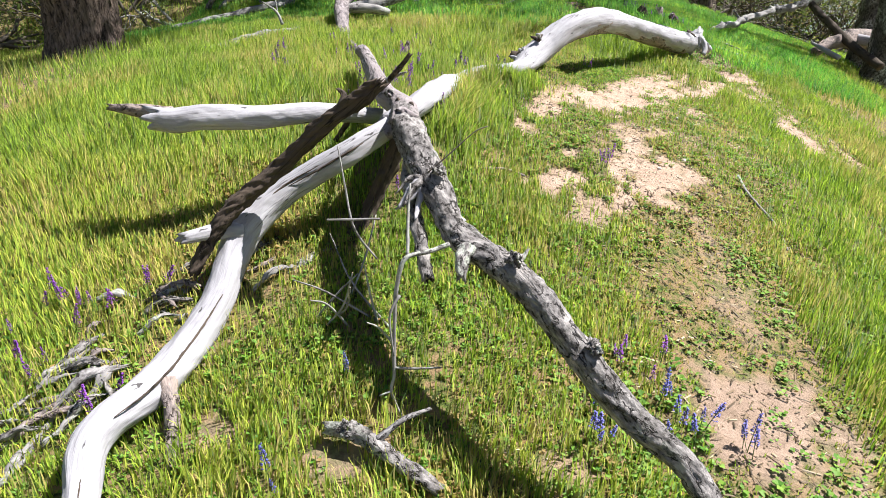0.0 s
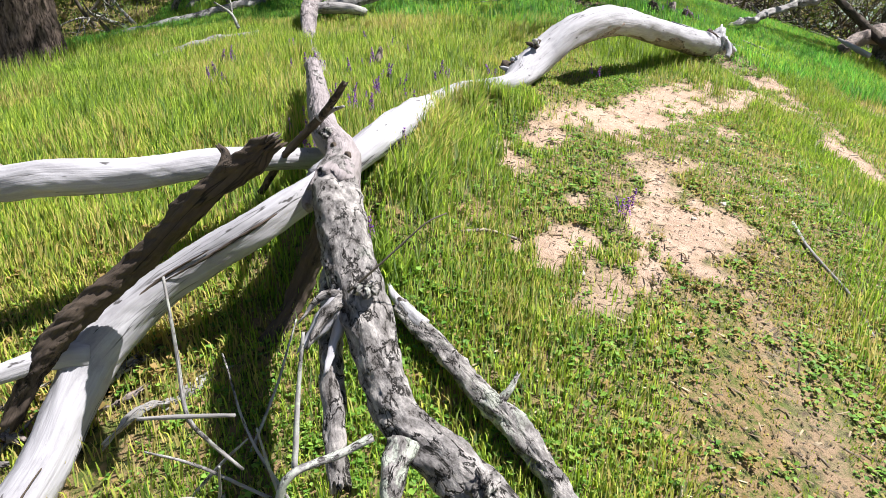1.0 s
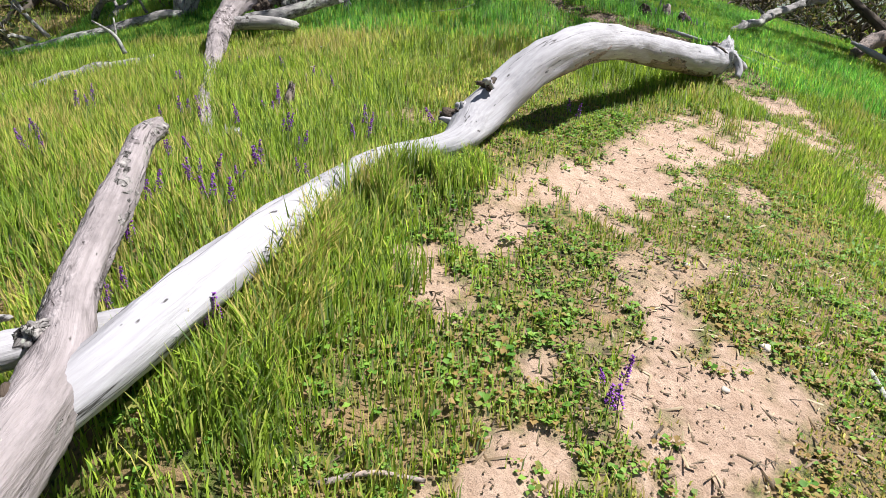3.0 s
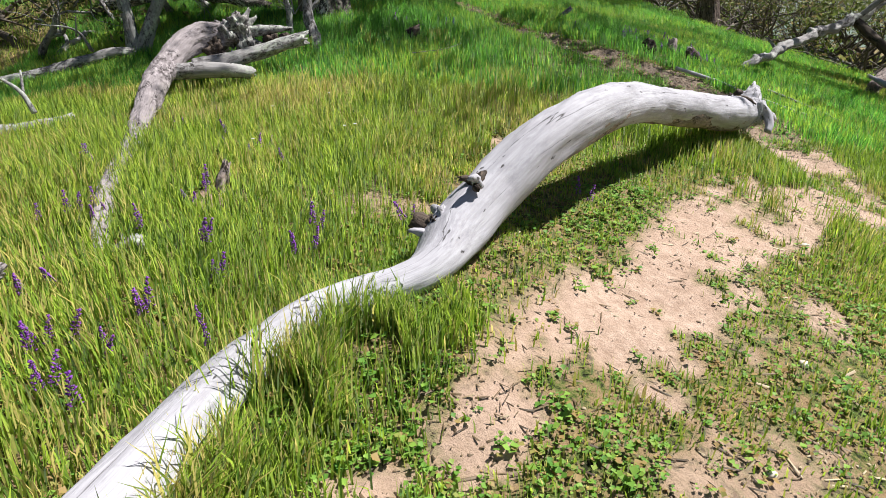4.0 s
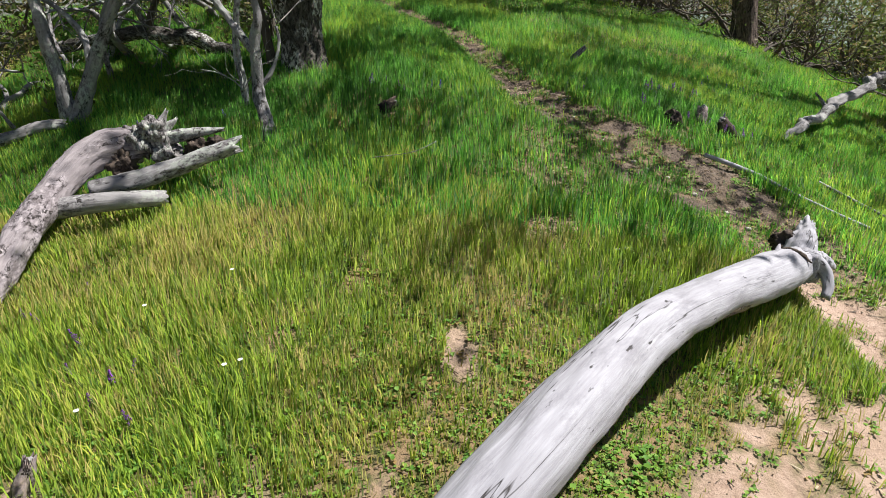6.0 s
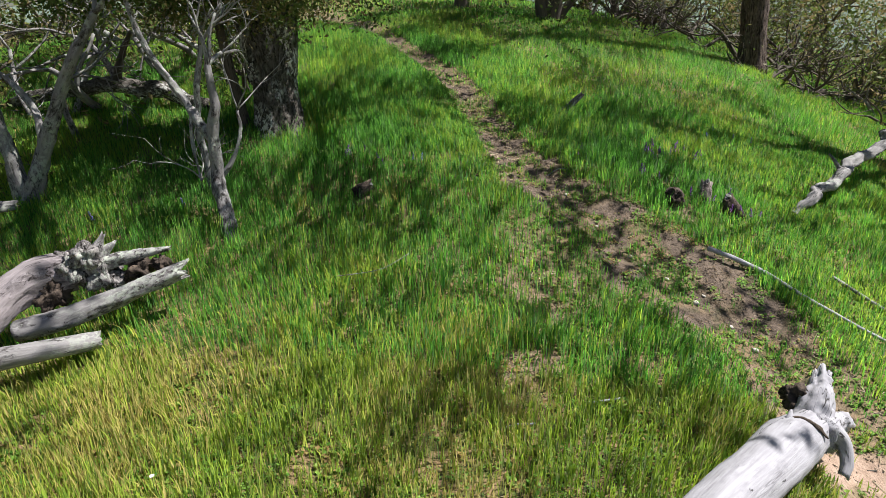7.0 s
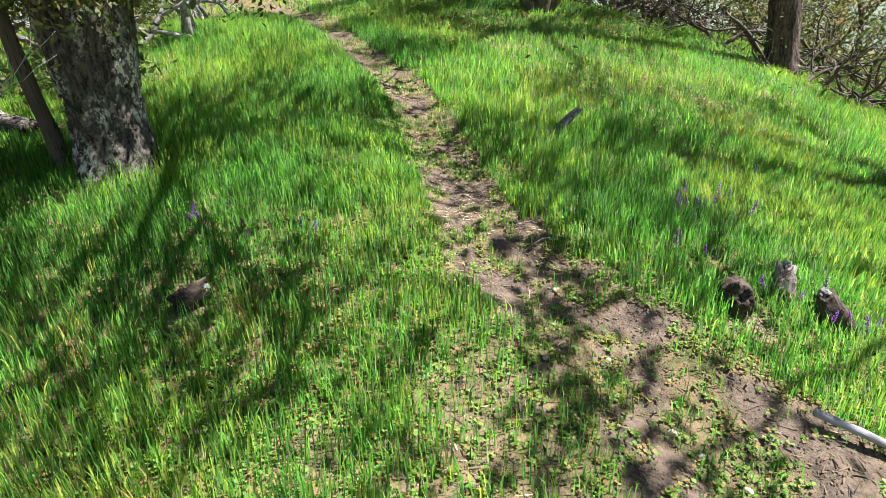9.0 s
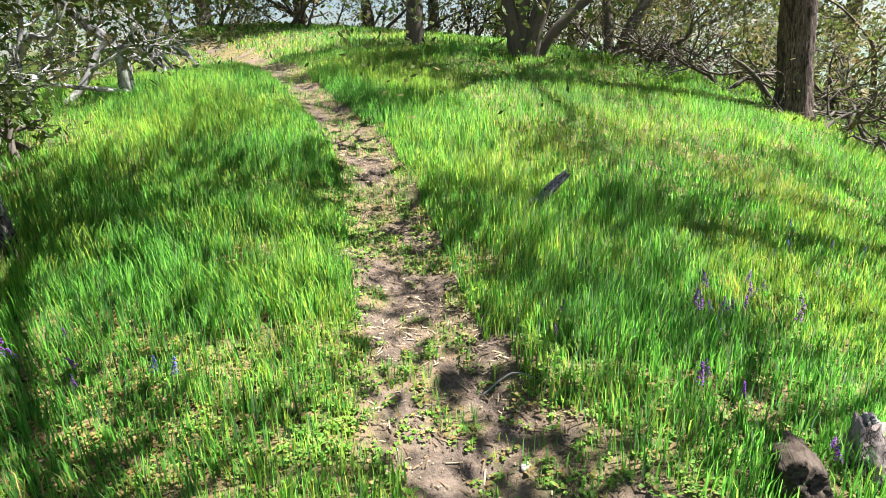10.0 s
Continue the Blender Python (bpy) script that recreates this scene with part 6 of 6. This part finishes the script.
def lupine(petal, label, category, seed):
    """A flower spike: a stem and whorls of small petals, standing at the origin."""
    rnd = np.random.default_rng(seed)
    t = thing("wildflower", None, label, category, "wildflowers on the bank")
    stem = limb("stem", [(0, 0, -0.03, 0.003), (0.008, 0, 0.1, 0.0026), (0.014, 0.006, 0.24, 0.0018)], STEM, t, sides=6, step=0.04, rough=0.1, seed=seed)
    n = 46
    h = 0.11 + 0.15 * np.sort(rnd.random(n))
    a = rnd.random(n) * 6.28
    r = 0.02 * (1.15 - (h - 0.11) / 0.15)
    c = np.stack([0.011 + r * np.cos(a), 0.004 + r * np.sin(a), h], 1)
    o = np.stack([np.cos(a), np.sin(a), 0.5 + 0 * a], 1) * 0.009
    s = np.stack([-np.sin(a), np.cos(a), 0 * a], 1) * 0.006
    v = np.stack([c - o, c + s + [0, 0, 0.004], c + o, c - s + [0, 0, 0.004], c + [0, 0, -0.004]], 1).reshape(-1, 3)
    i = np.arange(n) * 5
    finish("blossom", tri_mesh("blossom", v, np.vstack([np.stack([i + p, i + q, i + w], 1) for p, q, w in ((0, 1, 2), (0, 2, 3), (0, 4, 1), (1, 4, 2), (2, 4, 3), (3, 4, 0))])), petal, stem)
    return t


def scatter_flowers():
    rnd = np.random.default_rng(31)
    purple = [(-0.53, 4.98, 4, 0.05), (-0.76, 5.36, 3, 0.06), (-0.67, 4.78, 4, 0.04), (-0.64, 4.45, 5, 0.05), (-0.52, 4.12, 5, 0.04), (-1.46, 5.33, 5, 0.07), (-1.58, 5.44, 4, 0.06), (-0.16, 5.45, 2, 0.05), (0.19, 5.85, 2, 0.04),
              (-0.59, 7.01, 2, 0.1), (-1.3, 6.6, 3, 0.08), (-0.03, 3.77, 3, 0.04), (-0.34, 4.77, 3, 0.06), (-0.36, 5.18, 2, 0.05), (1.18, 3.91, 4, 0.06), (-0.95, 5.95, 6, 0.06), (-0.52, 6.2, 4, 0.06), (0.15, 5.66, 3, 0.05), (0.62, 5.98, 2, 0.02),
              (1.55, 6.42, 2, 0.03), (-0.57, 5.85, 2, 0.06), (-0.37, 6.75, 4, 0.12), (-0.4, 5.11, 3, 0.08), (-0.02, 5.08, 2, 0.05), (-1.92, 2.45, 7, 0.07), (-1.66, 2.43, 4, 0.06), (-1.46, 2.55, 3, 0.04), (-1.48, 1.93, 3, 0.04), (-1.81, 2.18, 3, 0.05),
              (-0.29, 5.64, 3, 0.07), (0.95, 2.22, 5, 0.06), (-0.95, 7.4, 3, 0.1), (-1.76, 6.27, 4, 0.12), (-0.15, 3.2, 3, 0.04), (3.7, 11.92, 8, 0.09), (3.9, 12.06, 5, 0.08), (2.73, 11.69, 2, 0.05), (3.45, 11.29, 3, 0.05), (4.3, 12.15, 5, 0.12), (3.95, 11.05, 6, 0.08), (4.2, 10.75, 5, 0.1), (0.36, 11.2, 4, 0.08), (0.62, 11.2, 2, 0.06)]
    blue = [(-0.39, 2.07, 2, 0.015), (0.97, 2.01, 3, 0.03), (1.04, 1.9, 7, 0.04), (0.68, 1.94, 4, 0.03), (0.67, 1.82, 4, 0.03), (1.3, 1.85, 4, 0.02), (-0.55, 1.6, 2, 0.05), (5.1, 13.2, 5, 0.15), (-1.3, 9.6, 4, 0.4), (1.03, 11.2, 2, 0.1)]
    base = [lupine(PURPLE, "purple wildflower spike standing in the grass", "wildflower", 1), lupine(BLUE, "blue wildflower spike standing in the grass", "wildflower", 2)]
    first = [True, True]
    for cx, cy, n, spread, kind in [(*p, 0) for p in purple] + [(*p, 1) for p in blue]:
        for _ in range(n):
            x, y = cx + spread * rnd.normal(), cy + spread * rnd.normal()
            s = 0.42 + 0.35 * rnd.random()
            m = pose(x, y, on(x, y), 10 * rnd.normal(), 10 * rnd.normal(), 360 * rnd.random()) @ Matrix.Scale(s, 4)
            if first[kind]:
                base[kind].matrix_basis = m
                first[kind] = False
            else:
                copy_thing(base[kind], m).scale = (s, s, s)


scatter_flowers()


def daisy(x, y, seed):
    t = thing("wildflower", None, "small white wildflower in the grass", "wildflower", "white wildflowers")
    z = on(x, y)
    stem = limb("stem", [(x, y, z, 0.002), (x + 0.01, y, z + 0.12, 0.002), (x + 0.01, y + 0.01, z + 0.22, 0.0015)], STEM, t, sides=5, step=0.05, seed=seed)
    a = np.linspace(0, 2 * np.pi, 8, endpoint=False)
    c = np.array([x + 0.01, y + 0.01, z + 0.222])
    o = np.stack([np.cos(a), np.sin(a), 0.3 + 0 * a], 1) * 0.012
    s = np.stack([-np.sin(a), np.cos(a), 0 * a], 1) * 0.007
    v = np.vstack([np.stack([c + 0 * o, c + o * 0.6 + s, c + o, c + o * 0.6 - s], 1).reshape(-1, 3)])
    i = np.arange(8) * 4
    finish("blossom", tri_mesh("blossom", v, np.vstack([np.stack([i, i + 1, i + 2], 1), np.stack([i, i + 2, i + 3], 1)])), WHITE, stem, smooth=False)


for k, (x, y) in enumerate([(0.18, 6.82), (0.24, 6.85), (-0.02, 7.5), (-0.35, 7.2), (-0.3, 6.55)]):
    daisy(x, y, 900 + k)


def pebbles():
    rnd = np.random.default_rng(51)
    spots = [(2.9, 6.4), (1.62, 4.05), (1.9, 4.3), (0.85, 3.45), (1.75, 4.75), (3.3, 9.5), (3.5, 9.3), (3.15, 9.75), (3.4, 9.6), (2.9, 10.0), (2.5, 10.9), (2.35, 10.3), (2.7, 10.4), (1.95, 10.6), (1.3, 3.2), (2.2, 5.3), (3.0, 9.9), (3.6, 9.1)]
    for k, (x, y) in enumerate(spots):
        bm = bmesh.new()
        bmesh.ops.create_icosphere(bm, subdivisions=2, radius=0.018 + 0.016 * rnd.random())
        for v in bm.verts:
            v.co *= 0.75 + 0.5 * noise.noise(v.co * 40 + Vector((k, 0, 0)))
            v.co.z *= 0.6
        me = bpy.data.meshes.new("stone")
        bm.to_mesh(me)
        bm.free()
        ob = finish("stone", me, STONE)
        ob.matrix_basis = pose(x, y, on(x, y, 0.008), 0, 0, 360 * rnd.random())
        tagged(ob, "small pale stone lying on the bare soil", "stone", "stones on the soil")


pebbles()
